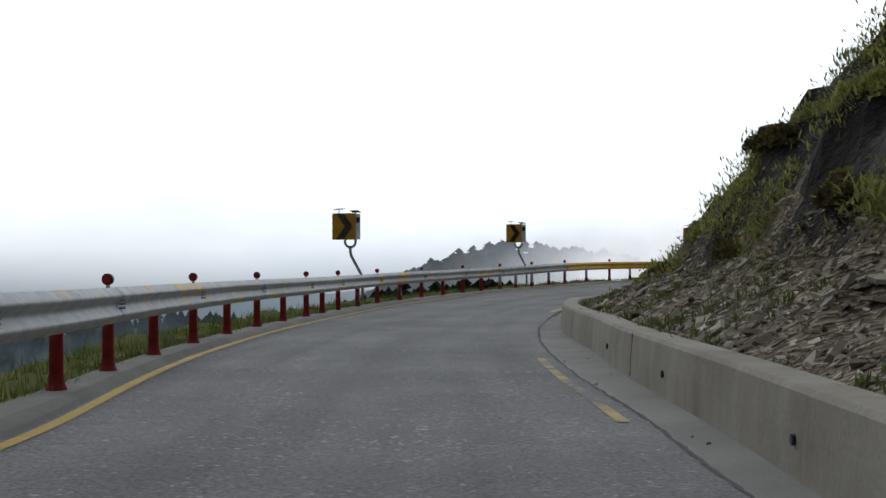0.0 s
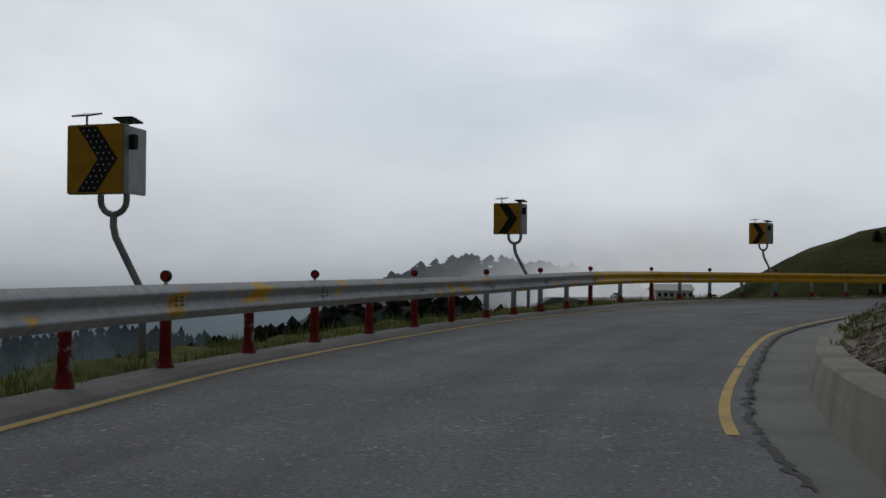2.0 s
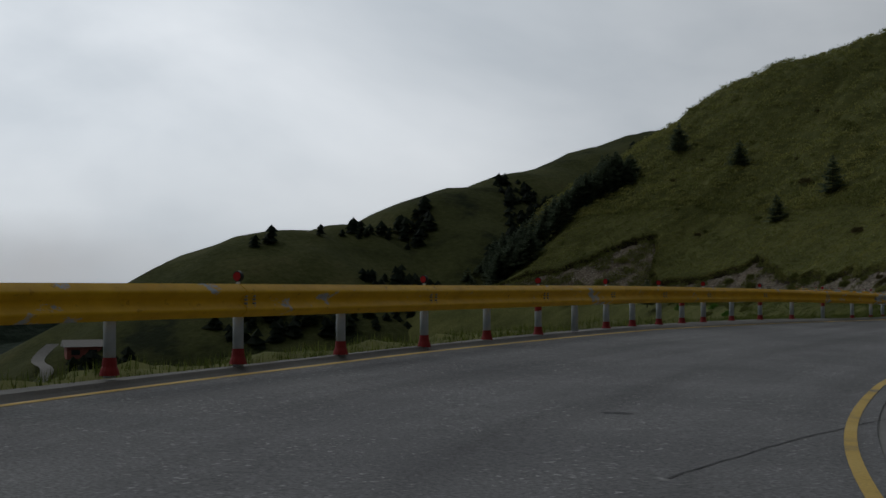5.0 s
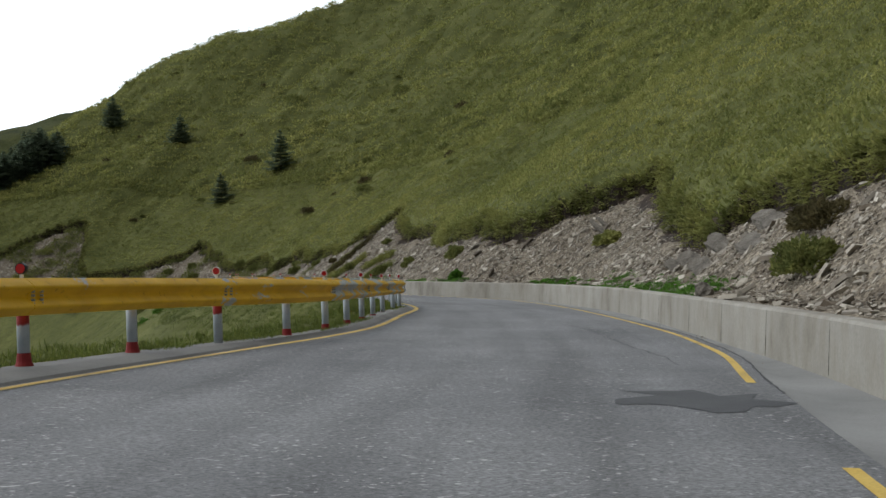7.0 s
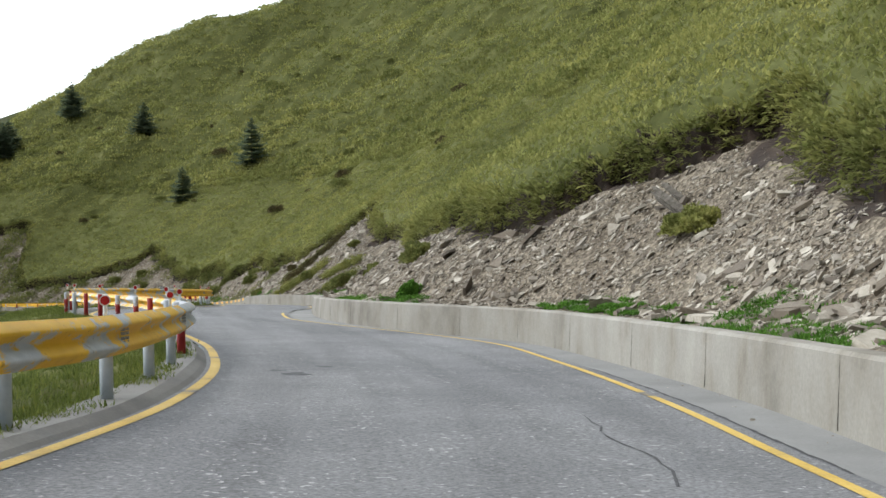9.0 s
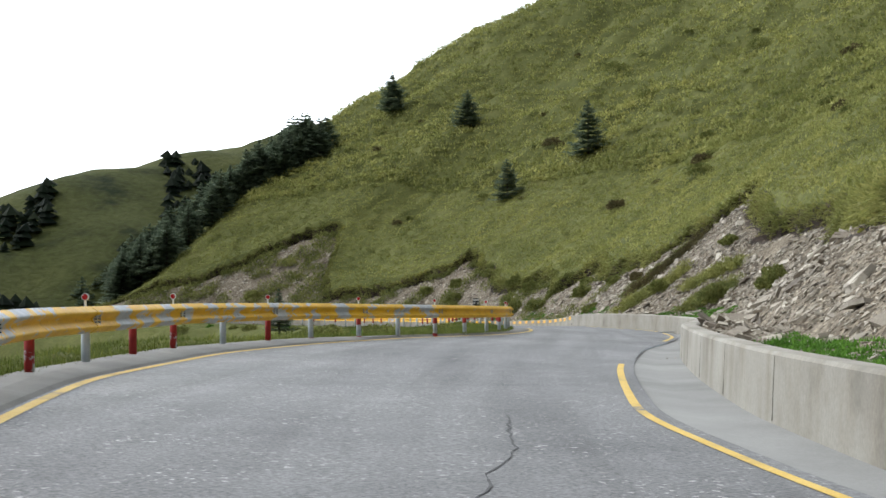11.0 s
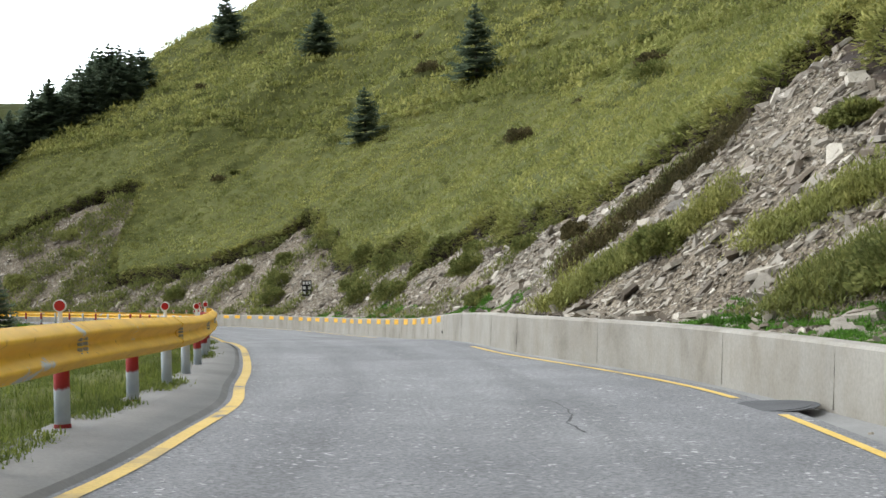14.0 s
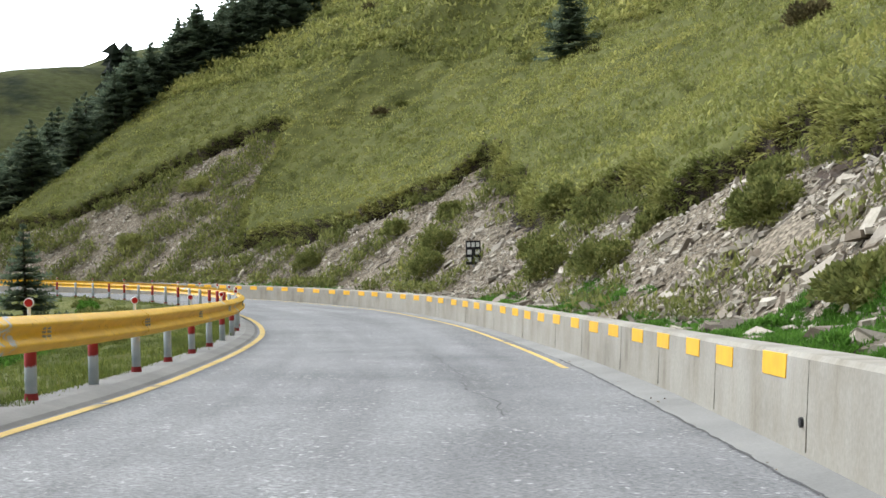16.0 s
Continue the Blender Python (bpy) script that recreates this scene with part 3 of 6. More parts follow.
wood_slope, wood_height = build_ridge("wooded_slope", SLOPE_CREST, 0.6, -180, 110, 110, 290, 4, VALLEY, 2.5, "dark conifer slope dropping into the valley")
BLUE_CREST = [(-270, 375, -44), (-200, 405, -35), (-145, 426, -29), (-107, 437, -25), (-80, 440, -25), (-45, 448, -31)]
blue_hill, blue_height = build_ridge("blue_hill", BLUE_CREST, 0.6, -300, -20, 350, 500, 6, VALLEY, 2.5, "distant wooded hillside blue with haze")
MIST_CREST = [(-40, 505, -25), (-8, 500, -8), (8, 500, -1), (25, 500, 1), (45, 503, -1), (75, 510, -6), (110, 520, -20)]
mist_hill, mist_height = build_ridge("misty_hill", MIST_CREST, 0.6, -80, 150, 430, 580, 5, VALLEY, 2.0, "distant wooded hill half hidden in mist")


# ---- things ----
def part(name, bm, mat, parent, label="", smooth=False):
    """Links a bmesh as one mesh object under a thing or a part."""
    me = bpy.data.meshes.new(name)
    bm.to_mesh(me)
    bm.free()
    for m in mat if isinstance(mat, (list, tuple)) else [mat]:
        me.materials.append(m)
    if smooth:
        me.polygons.foreach_set("use_smooth", [True] * len(me.polygons))
    ob = new(name, me)
    ob.parent = parent
    if label:
        ob["label"] = label
    return ob


def share(ob_name, me, parent, m, label=""):
    ob = new(ob_name, me)
    ob.parent = parent
    ob.matrix_basis = m
    if label:
        ob["label"] = label
    return ob


def box(bm, size, centre, bevel=0.0, turn=None):
    r = bmesh.ops.create_cube(bm, size=1.0)
    vs = r["verts"]
    bmesh.ops.scale(bm, vec=size, verts=vs)
    if bevel:
        es = list({e for v in vs for e in v.link_edges})
        vs = [v for v in bmesh.ops.bevel(bm, geom=es, offset=bevel, segments=2, affect="EDGES")["verts"]]
    if turn is not None:
        bmesh.ops.transform(bm, matrix=turn, verts=vs)
    bmesh.ops.translate(bm, vec=centre, verts=vs)


def tube(bm, points, radius, sides=10, caps=True):
    """A round bar through points."""
    pts = [Vector(p) for p in points]
    rings = []
    for i, p in enumerate(pts):
        d = (pts[min(i + 1, len(pts) - 1)] - pts[max(i - 1, 0)]).normalized()
        a = d.orthogonal().normalized() if i == 0 else (prev - d * prev.dot(d)).normalized()
        prev = a
        b = d.cross(a)
        r = radius[i] if isinstance(radius, (list, tuple)) else radius
        rings.append([bm.verts.new(p + (a * math.cos(k) + b * math.sin(k)) * r) for k in (2 * math.pi * j / sides for j in range(sides))])
    for u, v in zip(rings, rings[1:]):
        for j in range(sides):
            bm.faces.new((u[j], u[(j + 1) % sides], v[(j + 1) % sides], v[j]))
    if caps:
        bm.faces.new(rings[0][::-1])
        bm.faces.new(rings[-1])


STEEL = plain("galvanised_steel", (0.34, 0.36, 0.38), 0.5, 0.35, 0.2, 5)


def rail_paint(name, cover):
    """Galvanised steel with yellow paint that has partly worn off."""
    m, nt, b = material(name, 0.5, 0.0)
    steel = ramp_node(nt, noise_node(nt, 5), [(0.3, (0.36, 0.385, 0.41)), (0.7, (0.52, 0.545, 0.57))])
    paint = ramp_node(nt, noise_node(nt, 2.5), [(0.3, (0.68, 0.38, 0.008)), (0.7, (0.86, 0.51, 0.014))])
    wear = noise_node(nt, 1.3, 6, 0.65, (1, 1, 2.0))
    mask = ramp_node(nt, wear, [(cover - 0.015, (1, 1, 1)), (cover + 0.015, (0, 0, 0))])
    col = mix_node(nt, mask, steel, paint)
    grime = ramp_node(nt, noise_node(nt, 9, 5, 0.7), [(0.30, (0.5, 0.38, 0.28)), (0.40, (1, 1, 1))])
    nt.links.new(mix_node(nt, 0.8, col, grime, "MULTIPLY"), b.inputs["Base Color"])
    return m


RAIL_GREY, RAIL_MIXED, RAIL_YELLOW = rail_paint("grey_rail", 0.405), rail_paint("half_yellow_rail", 0.53), rail_paint("yellow_rail", 0.63)


def post_paint(name, cover, banded=False):
    m, nt, b = material(name, 0.6, 0.0)
    steel = ramp_node(nt, noise_node(nt, 6), [(0.3, (0.33, 0.375, 0.41)), (0.7, (0.46, 0.505, 0.54))])
    red = ramp_node(nt, noise_node(nt, 4), [(0.3, (0.20, 0.012, 0.012)), (0.7, (0.34, 0.03, 0.025))])
    mask = ramp_node(nt, noise_node(nt, 3.0, 5, 0.6), [(cover - 0.02, (1, 1, 1)), (cover + 0.02, (0, 0, 0))])
    if banded:
        # a ragged red band under the beam
        co, sep, wob = nt.nodes.new("ShaderNodeTexCoord"), nt.nodes.new("ShaderNodeSeparateXYZ"), nt.nodes.new("ShaderNodeMath")
        nt.links.new(co.outputs["Object"], sep.inputs["Vector"])
        wob.operation = "MULTIPLY_ADD"
        wob.inputs[1].default_value = 0.12
        nt.links.new(noise_node(nt, 9), wob.inputs[0])
        nt.links.new(sep.outputs["Z"], wob.inputs[2])
        mask = ramp_node(nt, wob.outputs[0], [(0.44, (0, 0, 0)), (0.46, (1, 1, 1))])
    nt.links.new(mix_node(nt, mask, steel, red), b.inputs["Base Color"])
    return m


POST_BAND = post_paint("red_banded_post", 0.3, True)
POST_RED, POST_GREY, POST_MIX = post_paint("red_post", 0.75), post_paint("grey_post", 0.30), post_paint("half_red_post", 0.5)
RED_BASE = plain("red_post_foot", (0.22, 0.02, 0.02), 0.7)
BLACK = plain("black_plastic", (0.02, 0.02, 0.022), 0.5)
REFLECT = plain("red_reflector", (0.42, 0.02, 0.02), 0.25)
WHITE = plain("white_paint", (0.75, 0.75, 0.73), 0.5)

POST_STEP = 2.0
REFLECTORS = [12.6, 17.2, 21.9, 26.4, 30.2, 34.4, 38.7, 43.1, 47.2, 50.5, 54.4, 60.2, 64.1, 67.6, 71.2, 75.3, 79.2, 82.7, 85.9, 88.7]
# W profile: (away from the road, height)
WBEAM = [(0.0, 0.46), (-0.012, 0.475), (-0.075, 0.525), (-0.08, 0.54), (-0.075, 0.555), (-0.012, 0.61), (-0.008, 0.63), (-0.012, 0.65), (-0.075, 0.705), (-0.08, 0.72), (-0.075, 0.735), (-0.012, 0.785), (0.0, 0.80)]


def post_mesh():
    bm = bmesh.new()
    tube(bm, [(0, 0, -0.05), (0, 0, 0.78)], 0.057, 14)
    me = bpy.data.meshes.new("post")
    bm.to_mesh(me)
    bm.free()
    me.polygons.foreach_set("use_smooth", [len(p.vertices) == 4 for p in me.polygons])
    return me


def foot_mesh():
    bm = bmesh.new()
    tube(bm, [(0, 0, -0.03), (0, 0, 0.015), (0, 0, 0.05), (0, 0, 0.13)], [0.092, 0.084, 0.070, 0.0605], 14)
    me = bpy.data.meshes.new("post_foot")
    bm.to_mesh(me)
    bm.free()
    return me


def reflector_meshes():
    bm = bmesh.new()
    tube(bm, [(0, 0, 0.72), (0, 0, 0.83)], 0.02, 8)
    stem = bpy.data.meshes.new("stem")
    bm.to_mesh(stem)
    bm.free()
    bm = bmesh.new()
    tube(bm, [(0, -0.02, 0.875), (0, 0.02, 0.875)], 0.056, 18)
    disc = bpy.data.meshes.new("reflector")
    bm.to_mesh(disc)
    bm.free()
    bm = bmesh.new()
    tube(bm, [(0, -0.026, 0.875), (0, -0.021, 0.875)], 0.045, 18)
    lens = bpy.data.meshes.new("lens")
    bm.to_mesh(lens)
    bm.free()
    return stem, disc, lens


def build_guardrail(s0, s1):
    root = new("guardrail")
    tagged(root, "steel W-beam guardrail with worn yellow paint on red and grey posts", "guardrail")
    rnd = random.Random(4)
    posts = {k: post_mesh() for k in ("red", "grey", "mix", "band")}
    for k, m in (("red", POST_RED), ("grey", POST_GREY), ("mix", POST_MIX), ("band", POST_BAND)):
        posts[k].materials.append(m)
    foot = foot_mesh()
    foot.materials.append(RED_BASE)
    stem, disc, lens = reflector_meshes()
    bm = bmesh.new()
    tube(bm, [(0, 0, 0), (0.03, 0, 0)], 0.012, 6)
    bolt = bpy.data.meshes.new("bolt")
    bm.to_mesh(bolt)
    bm.free()
    bolt.materials.append(STEEL)
    white_disc = disc.copy()
    white_disc.materials.append(WHITE)
    stem.materials.append(WHITE), disc.materials.append(BLACK), lens.materials.append(REFLECT)
    # posts at even steps of the rail's own length
    ss = np.arange(s0, s1, 0.1)
    p = place(ss, post_line(ss), 0.0)
    run = np.r_[0, np.cumsum(np.hypot(*np.diff(p[:, :2], axis=0).T))]
    # reflectors on every other post; their spacing shrinks along the bend
    marks = np.r_[np.arange(-37.4, 12, 4.17), REFLECTORS]
    rest = np.interp(np.interp(marks[-1], ss, run) + np.arange(2 * POST_STEP, 300, 2 * POST_STEP), run, ss, right=-1)
    marks = np.r_[marks, rest[rest > 0]]
    stations = np.interp(np.arange(0, len(marks) - 1 + 0.01, 0.5), np.arange(len(marks)), marks)
    for i, s in enumerate(stations):
        q = place(s, post_line(s) + 0.02, 0.05 + rail_drop(s))
        m = Matrix.Translation(q) @ Matrix.Rotation(heading(s), 4, "Z")
        if s < 40:
            kind = rnd.choice(("red", "red", "red", "mix"))
        elif s < 75:
            kind = rnd.choice(("grey", "grey", "red", "mix"))
        elif 118 < s < 150:
            kind = rnd.choice(("red", "red", "mix", "grey"))
        else:
            kind = rnd.choice(("grey", "grey", "band", "grey", "band" if s > 145 else "grey"))
        k = float(rail_size(s))
        post = share("post", posts[kind], root, m @ Matrix.Diagonal((k, k, k, 1)) if k < 0.99 else m)
        if rnd.random() < (0.95 if s < 130 else 0.7):
            share("post_foot", foot, post, Matrix.Identity(4))
        if i % 2 == 0:
            small = Matrix.Translation((0, 0, 1.6 * (1 - k))) @ Matrix.Diagonal((2 * k - 1, 2 * k - 1, 2 * k - 1, 1))
            r = share("delineator", stem, root, m @ Matrix.Rotation(rnd.uniform(-0.3, 0.3), 4, "Z") @ small, "red round reflector on a white stem")
            share("reflector_disc", disc if s < 95 else white_disc, r, Matrix.Identity(4))
            share("lens", lens, r, Matrix.Identity(4))
    # beams, two posts long each
    for k, (a, b) in enumerate(zip(stations[:-2:2], stations[2::2])):
        t = np.linspace(a - 0.1, b + 0.1, 9)
        rows = np.stack([place(t, post_line(t) - 0.075 + o + 0.007 * (k % 2), 0.51 + (u - 0.46) * rail_size(t) + rail_drop(t)) for o, u in WBEAM], 1)
        n, c = rows.shape[:2]
        mid = (a + b) / 2
        mat = RAIL_GREY if mid < 56 else RAIL_YELLOW if mid < 100 else RAIL_MIXED if mid < 116.5 else RAIL_GREY if mid < 124 else RAIL_MIXED if mid < 156.5 else RAIL_YELLOW
        x, y, nx, ny = along(t)
        back = rows + np.stack([nx, ny, 0 * nx], -1)[:, None, :] * 0.006
        # two sheets and a rim, each with corners of its own
        rim = np.concatenate([rows[:, :1], back[:, :1]], 1), np.concatenate([back[:, -1:], rows[:, -1:]], 1)
        ends = np.stack([rows[0], back[0]], 1), np.stack([back[-1], rows[-1]], 1)
        verts, faces = [], []
        for sheet, flip in ((rows, False), (back, True), (rim[0], True), (rim[1], True), (ends[0], False), (ends[1], False)):
            k0 = len(verts)
            verts += [tuple(v) for v in sheet.reshape(-1, 3)]
            faces += [[i + k0 for i in f] for f in grid_faces(*sheet.shape[:2], flip)]
        ob = mesh_object("beam", verts, faces, mat, True)
        ob.parent = root
        # splice bolts
        for u in (0.565, 0.675, 0.60, 0.64):
            for o in (-0.07, 0.07):
                share("bolt", bolt, ob, Matrix.Translation(place(b + o, post_line(b + o) - 0.135 + (0.03 if 0.55 < u < 0.7 else 0), 0.51 + (u - 0.46) * rail_size(b) + rail_drop(b))) @ Matrix.Rotation(heading(b), 4, "Z"))
    return root


build_guardrail(-42, 266)

YELLOW = plain("sign_yellow", (0.58, 0.29, 0.01), 0.5)
SIGN_BLACK = plain("sign_black", (0.012, 0.012, 0.014), 0.5)
GREY_BOX = plain("weathered_grey_metal", (0.4, 0.42, 0.43), 0.5, 0.3)
PANEL = plain("dark_solar_panel", (0.02, 0.022, 0.03), 0.2)


def build_sign(s, left, up, turn, dots=False):
    """A lit chevron box on a cranked pole; origin at the pole's foot. The box faces -y before turning."""
    root = new("chevron_sign")
    tagged(root, "yellow and black chevron sign box on a bent galvanised pole", "road sign", "chevron signs on the bend")
    foot = place(s, left, -0.35)
    top = up + 0.35
    root.matrix_basis = Matrix.Translation(foot) @ Matrix.Rotation(turn, 4, "Z")
    bm = bmesh.new()
    tube(bm, [(0.52, 0.04, 0), (0.52, 0.04, top - 0.80), (0.49, 0.04, top - 0.66), (0.16, 0.04, top - 0.12), (0.13, 0.04, top), (0.13, 0.04, top + 0.12)], 0.04, 12)
    part("pole", bm, STEEL, root, smooth=True)
    bm = bmesh.new()
    tube(bm, [(-0.04, 0.04, top + 0.36)] + [(0.13 - 0.17 * math.cos(a), 0.04, top + 0.27 - 0.15 * math.sin(a)) for a in np.linspace(0, math.pi, 9)] + [(0.30, 0.04, top + 0.36)], 0.035, 10)
    part("yoke", bm, STEEL, root, smooth=True)
    bm = bmesh.new()
    box(bm, (0.74, 0.10, 0.74), (0, -0.06, top + 0.70), 0.012)
    face = part("sign_box", bm, GREY_BOX, root)
    bm = bmesh.new()
    box(bm, (0.72, 0.012, 0.72), (0, -0.116, top + 0.70))
    plate = part("yellow_plate", bm, YELLOW, face)
    bm = bmesh.new()
    w, h = 0.36, 0.345
    pts = [(-0.22, h), (0.03, h), (0.30, 0), (0.03, -h), (-0.22, -h), (0.05, 0)]
    lo = [bm.verts.new((x, -0.123, top + 0.70 + z)) for x, z in pts]
    hi = [bm.verts.new((x, -0.130, top + 0.70 + z)) for x, z in pts]
    for q in ((0, 1, 2, 5), (5, 2, 3, 4)):
        bm.faces.new([hi[k] for k in q])
    for k in range(6):
        bm.faces.new((lo[k], lo[(k + 1) % 6], hi[(k + 1) % 6], hi[k]))
    part("chevron", bm, SIGN_BLACK, face)
    if dots:
        # rows of small lamps along the arrow, unlit
        bm = bmesh.new()
        tube(bm, [(0, -0.129, 0), (0, -0.134, 0)], 0.010, 6)
        dot = bpy.data.meshes.new("lamp_dot")
        bm.to_mesh(dot)
        bm.free()
        dot.materials.append(WHITE)
        for shift in (-0.075, 0.0, 0.075):
            for k in range(11):
                z = h * 0.88 * (k / 5 - 1)
                share("lamp_dot", dot, face, Matrix.Translation((0.175 - 0.27 * abs(z) / h + shift, 0, top + 0.70 + z)))
    # second plate behind, turned to the other way's traffic
    bm = bmesh.new()
    box(bm, (0.56, 0.03, 0.72), (0.23, 0.27, top + 0.70), 0.008, Matrix.Rotation(radians(106), 4, "Z"))
    part("rear_sign_box", bm, GREY_BOX, root)
    bm = bmesh.new()
    box(bm, (0.10, 0.08, 0.16), (0.385, 0.02, top + 0.88), 0.01)
    part("controller", bm, BLACK, root)
    for x, y, a in ((-0.22, 0.02, 12), (0.26, 0.10, -14)):
        bm = bmesh.new()
        box(bm, (0.26, 0.20, 0.018), (x, y, top + (1.19 if x < 0 else 1.12)), 0.004, Matrix.Rotation(radians(a), 4, "X"))
        p = part("solar_panel", bm, PANEL, root)
        bm = bmesh.new()
        tube(bm, [(x, y, top + 1.05), (x, y, top + (1.185 if x < 0 else 1.115))], 0.012, 6)
        part("stalk", bm, STEEL, p)
    return root


build_sign(35.5, 5.69, 1.44, -0.45, True)
build_sign(52.1, 6.12, 1.46, -0.63)
build_sign(67.5, 5.98, 1.58, -0.92)


# ---- plants, stones ----
def leafy(name, dark, lite, patch=0.05, rough_=0.75, soft=0.45):
    """Foliage: hue varies leaf by leaf and in broad patches."""
    m, nt, b = material(name, rough_)
    b.inputs["Specular IOR Level"].default_value = 0.12
    geo = nt.nodes.new("ShaderNodeNewGeometry")
    leaf = ramp_node(nt, geo.outputs["Random Per Island"], [(0.0, dark), (0.55, tuple((a + c) / 2 for a, c in zip(dark, lite))), (1.0, lite)])
    broad = ramp_node(nt, noise_node(nt, patch, 4, 0.6), [(0.33, (0.60, 0.63, 0.58)), (0.5, (0.88, 0.89, 0.86)), (0.64, (1.05, 1.02, 0.98))])
    fine = ramp_node(nt, noise_node(nt, patch * 9, 6, 0.65), [(0.32, (0.60, 0.66, 0.58)), (0.5, (0.94, 0.95, 0.92)), (0.66, (1.14, 1.10, 1.0))])
        # thin leaves let light through
    col = mix_node(nt, 1.0, mix_node(nt, 1.0, leaf, broad, "MULTIPLY"), fine, "MULTIPLY")
    nt.links.new(col, b.inputs["Base Color"])
    thin, both = nt.nodes.new("ShaderNodeBsdfTranslucent"), nt.nodes.new("ShaderNodeMixShader")
    nt.links.new(col, thin.inputs["Color"])
    both.inputs[0].default_value = soft
    nt.links.new(b.outputs[0], both.inputs[1])
    nt.links.new(thin.outputs[0], both.inputs[2])
    nt.links.new(both.outputs[0], nt.nodes["Material Output"].inputs["Surface"])
    return m


GRASS = leafy("dwarf_bamboo", (0.20, 0.215, 0.064), (0.40, 0.395, 0.152), 0.07, 0.75, 0.5)
VERGE = leafy("verge_grass", (0.075, 0.105, 0.024), (0.20, 0.23, 0.062), 0.3)
WEED = leafy("bright_weeds", (0.07, 0.17, 0.025), (0.16, 0.33, 0.06), 0.8)
SHRUB = leafy("shrub_leaves", (0.135, 0.152, 0.048), (0.29, 0.30, 0.11), 0.6)
DRYSHRUB = leafy("dry_shrub", (0.075, 0.062, 0.032), (0.19, 0.16, 0.08), 0.6)
NEEDLE = leafy("fir_needles", (0.098, 0.136, 0.104), (0.215, 0.262, 0.18), 0.5, 0.75, 0.35)
BARK = two_tone("fir_bark", [(0.3, (0.05, 0.04, 0.03)), (0.7, (0.10, 0.085, 0.065))], 4, 30, 0.4, 0.95, 0.6, 0.01)
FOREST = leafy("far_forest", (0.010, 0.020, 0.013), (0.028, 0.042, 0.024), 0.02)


def stone_material():
    m, nt, b = material("grey_schist", 0.85)
    info = nt.nodes.new("ShaderNodeObjectInfo")
    geo = nt.nodes.new("ShaderNodeNewGeometry")
    both = nt.nodes.new("ShaderNodeMath")
    both.operation = "ADD"
    nt.links.new(info.outputs["Random"], both.inputs[0])
    nt.links.new(geo.outputs["Random Per Island"], both.inputs[1])
    one = nt.nodes.new("ShaderNodeMath")
    one.operation = "FRACT"
    nt.links.new(both.outputs[0], one.inputs[0])
    col = ramp_node(nt, one.outputs[0], [(0.0, (0.11, 0.092, 0.072)), (0.2, (0.24, 0.20, 0.153)), (0.45, (0.31, 0.283, 0.238)), (0.75, (0.43, 0.39, 0.322)), (1.0, (0.58, 0.54, 0.46))])
    fine = noise_node(nt, 12, 5, 0.65)
    grain = ramp_node(nt, fine, [(0.3, (0.55, 0.53, 0.5)), (0.7, (1, 1, 1))])
    nt.links.new(mix_node(nt, 0.7, col, grain, "MULTIPLY"), b.inputs["Base Color"])
    bump(nt, b, fine, 0.5, 0.02)
    return m


STONE = stone_material()
rng = np.random.default_rng(11)


def blades(name, roots, length, per, mat, width=0.16, lean=(0.15, 0.75), drift=None, label="", category="grass", spread=0.22, fine=True, lift=0.0):
    """Tufts of pointed leaves at the roots, in one mesh; far ones are single slips."""
    roots = np.asarray(roots, float)
    n = len(roots) * per
    base = np.repeat(roots, per, 0) + rng.normal(0, 1, (n, 3)) * np.repeat(length, per)[:, None] * (spread, spread, 0.03)
    base[:, 2] += rng.uniform(0, 1, n) * lift
    ln = np.repeat(length, per) * rng.uniform(0.55, 1.15, n)
    az, tilt_ = rng.uniform(0, 2 * np.pi, n), rng.uniform(*lean, n)
    way = np.stack([np.cos(az) * np.sin(tilt_), np.sin(az) * np.sin(tilt_), np.cos(tilt_)], 1)
    if drift is not None:
        way += np.repeat(drift, per, 0)
    side = np.stack([-np.sin(az), np.cos(az), np.zeros(n)], 1) * (ln * width * 0.5)[:, None]
    tip = base + way * ln[:, None]
    tip[:, 2] -= ln * 0.18 * np.sin(tilt_)
    if fine:
        mid = base + way * (ln * 0.45)[:, None]
        v = np.stack([base, mid - side, mid + side, tip], 1).reshape(-1, 3)
        k = np.arange(n)[:, None] * 4
        f = np.concatenate([k + (0, 2, 1), k + (1, 2, 3)], 1).reshape(-1, 3)
    else:
        v = np.stack([base - side, base + side, tip], 1).reshape(-1, 3)
        f = np.arange(3 * n).reshape(-1, 3)
    me = bpy.data.meshes.new(name)
    me.vertices.add(len(v))
    me.vertices.foreach_set("co", v.ravel())
    me.loops.add(f.size)
    me.loops.foreach_set("vertex_index", f.ravel().astype(np.int32))
    me.polygons.add(len(f))
    me.polygons.foreach_set("loop_start", np.arange(0, f.size, 3, dtype=np.int32))
    me.materials.append(mat)
    me.update(calc_edges=True)
    ob = new(name, me)
    return tagged(ob, label, category, kind="stuff") if label else ob


def hill_roots(count, s0, s1, d0, d1, power=1.0, turf_only=True):
    s = rng.uniform(s0, s1, count)
    d = d0 + (d1 - d0) * rng.random(count) ** power
    x, y, z, turf = slope_at(s, d)
    keep = turf == turf_only
    return np.stack([x, y, z - 0.04], 1)[keep], s[keep], d[keep]


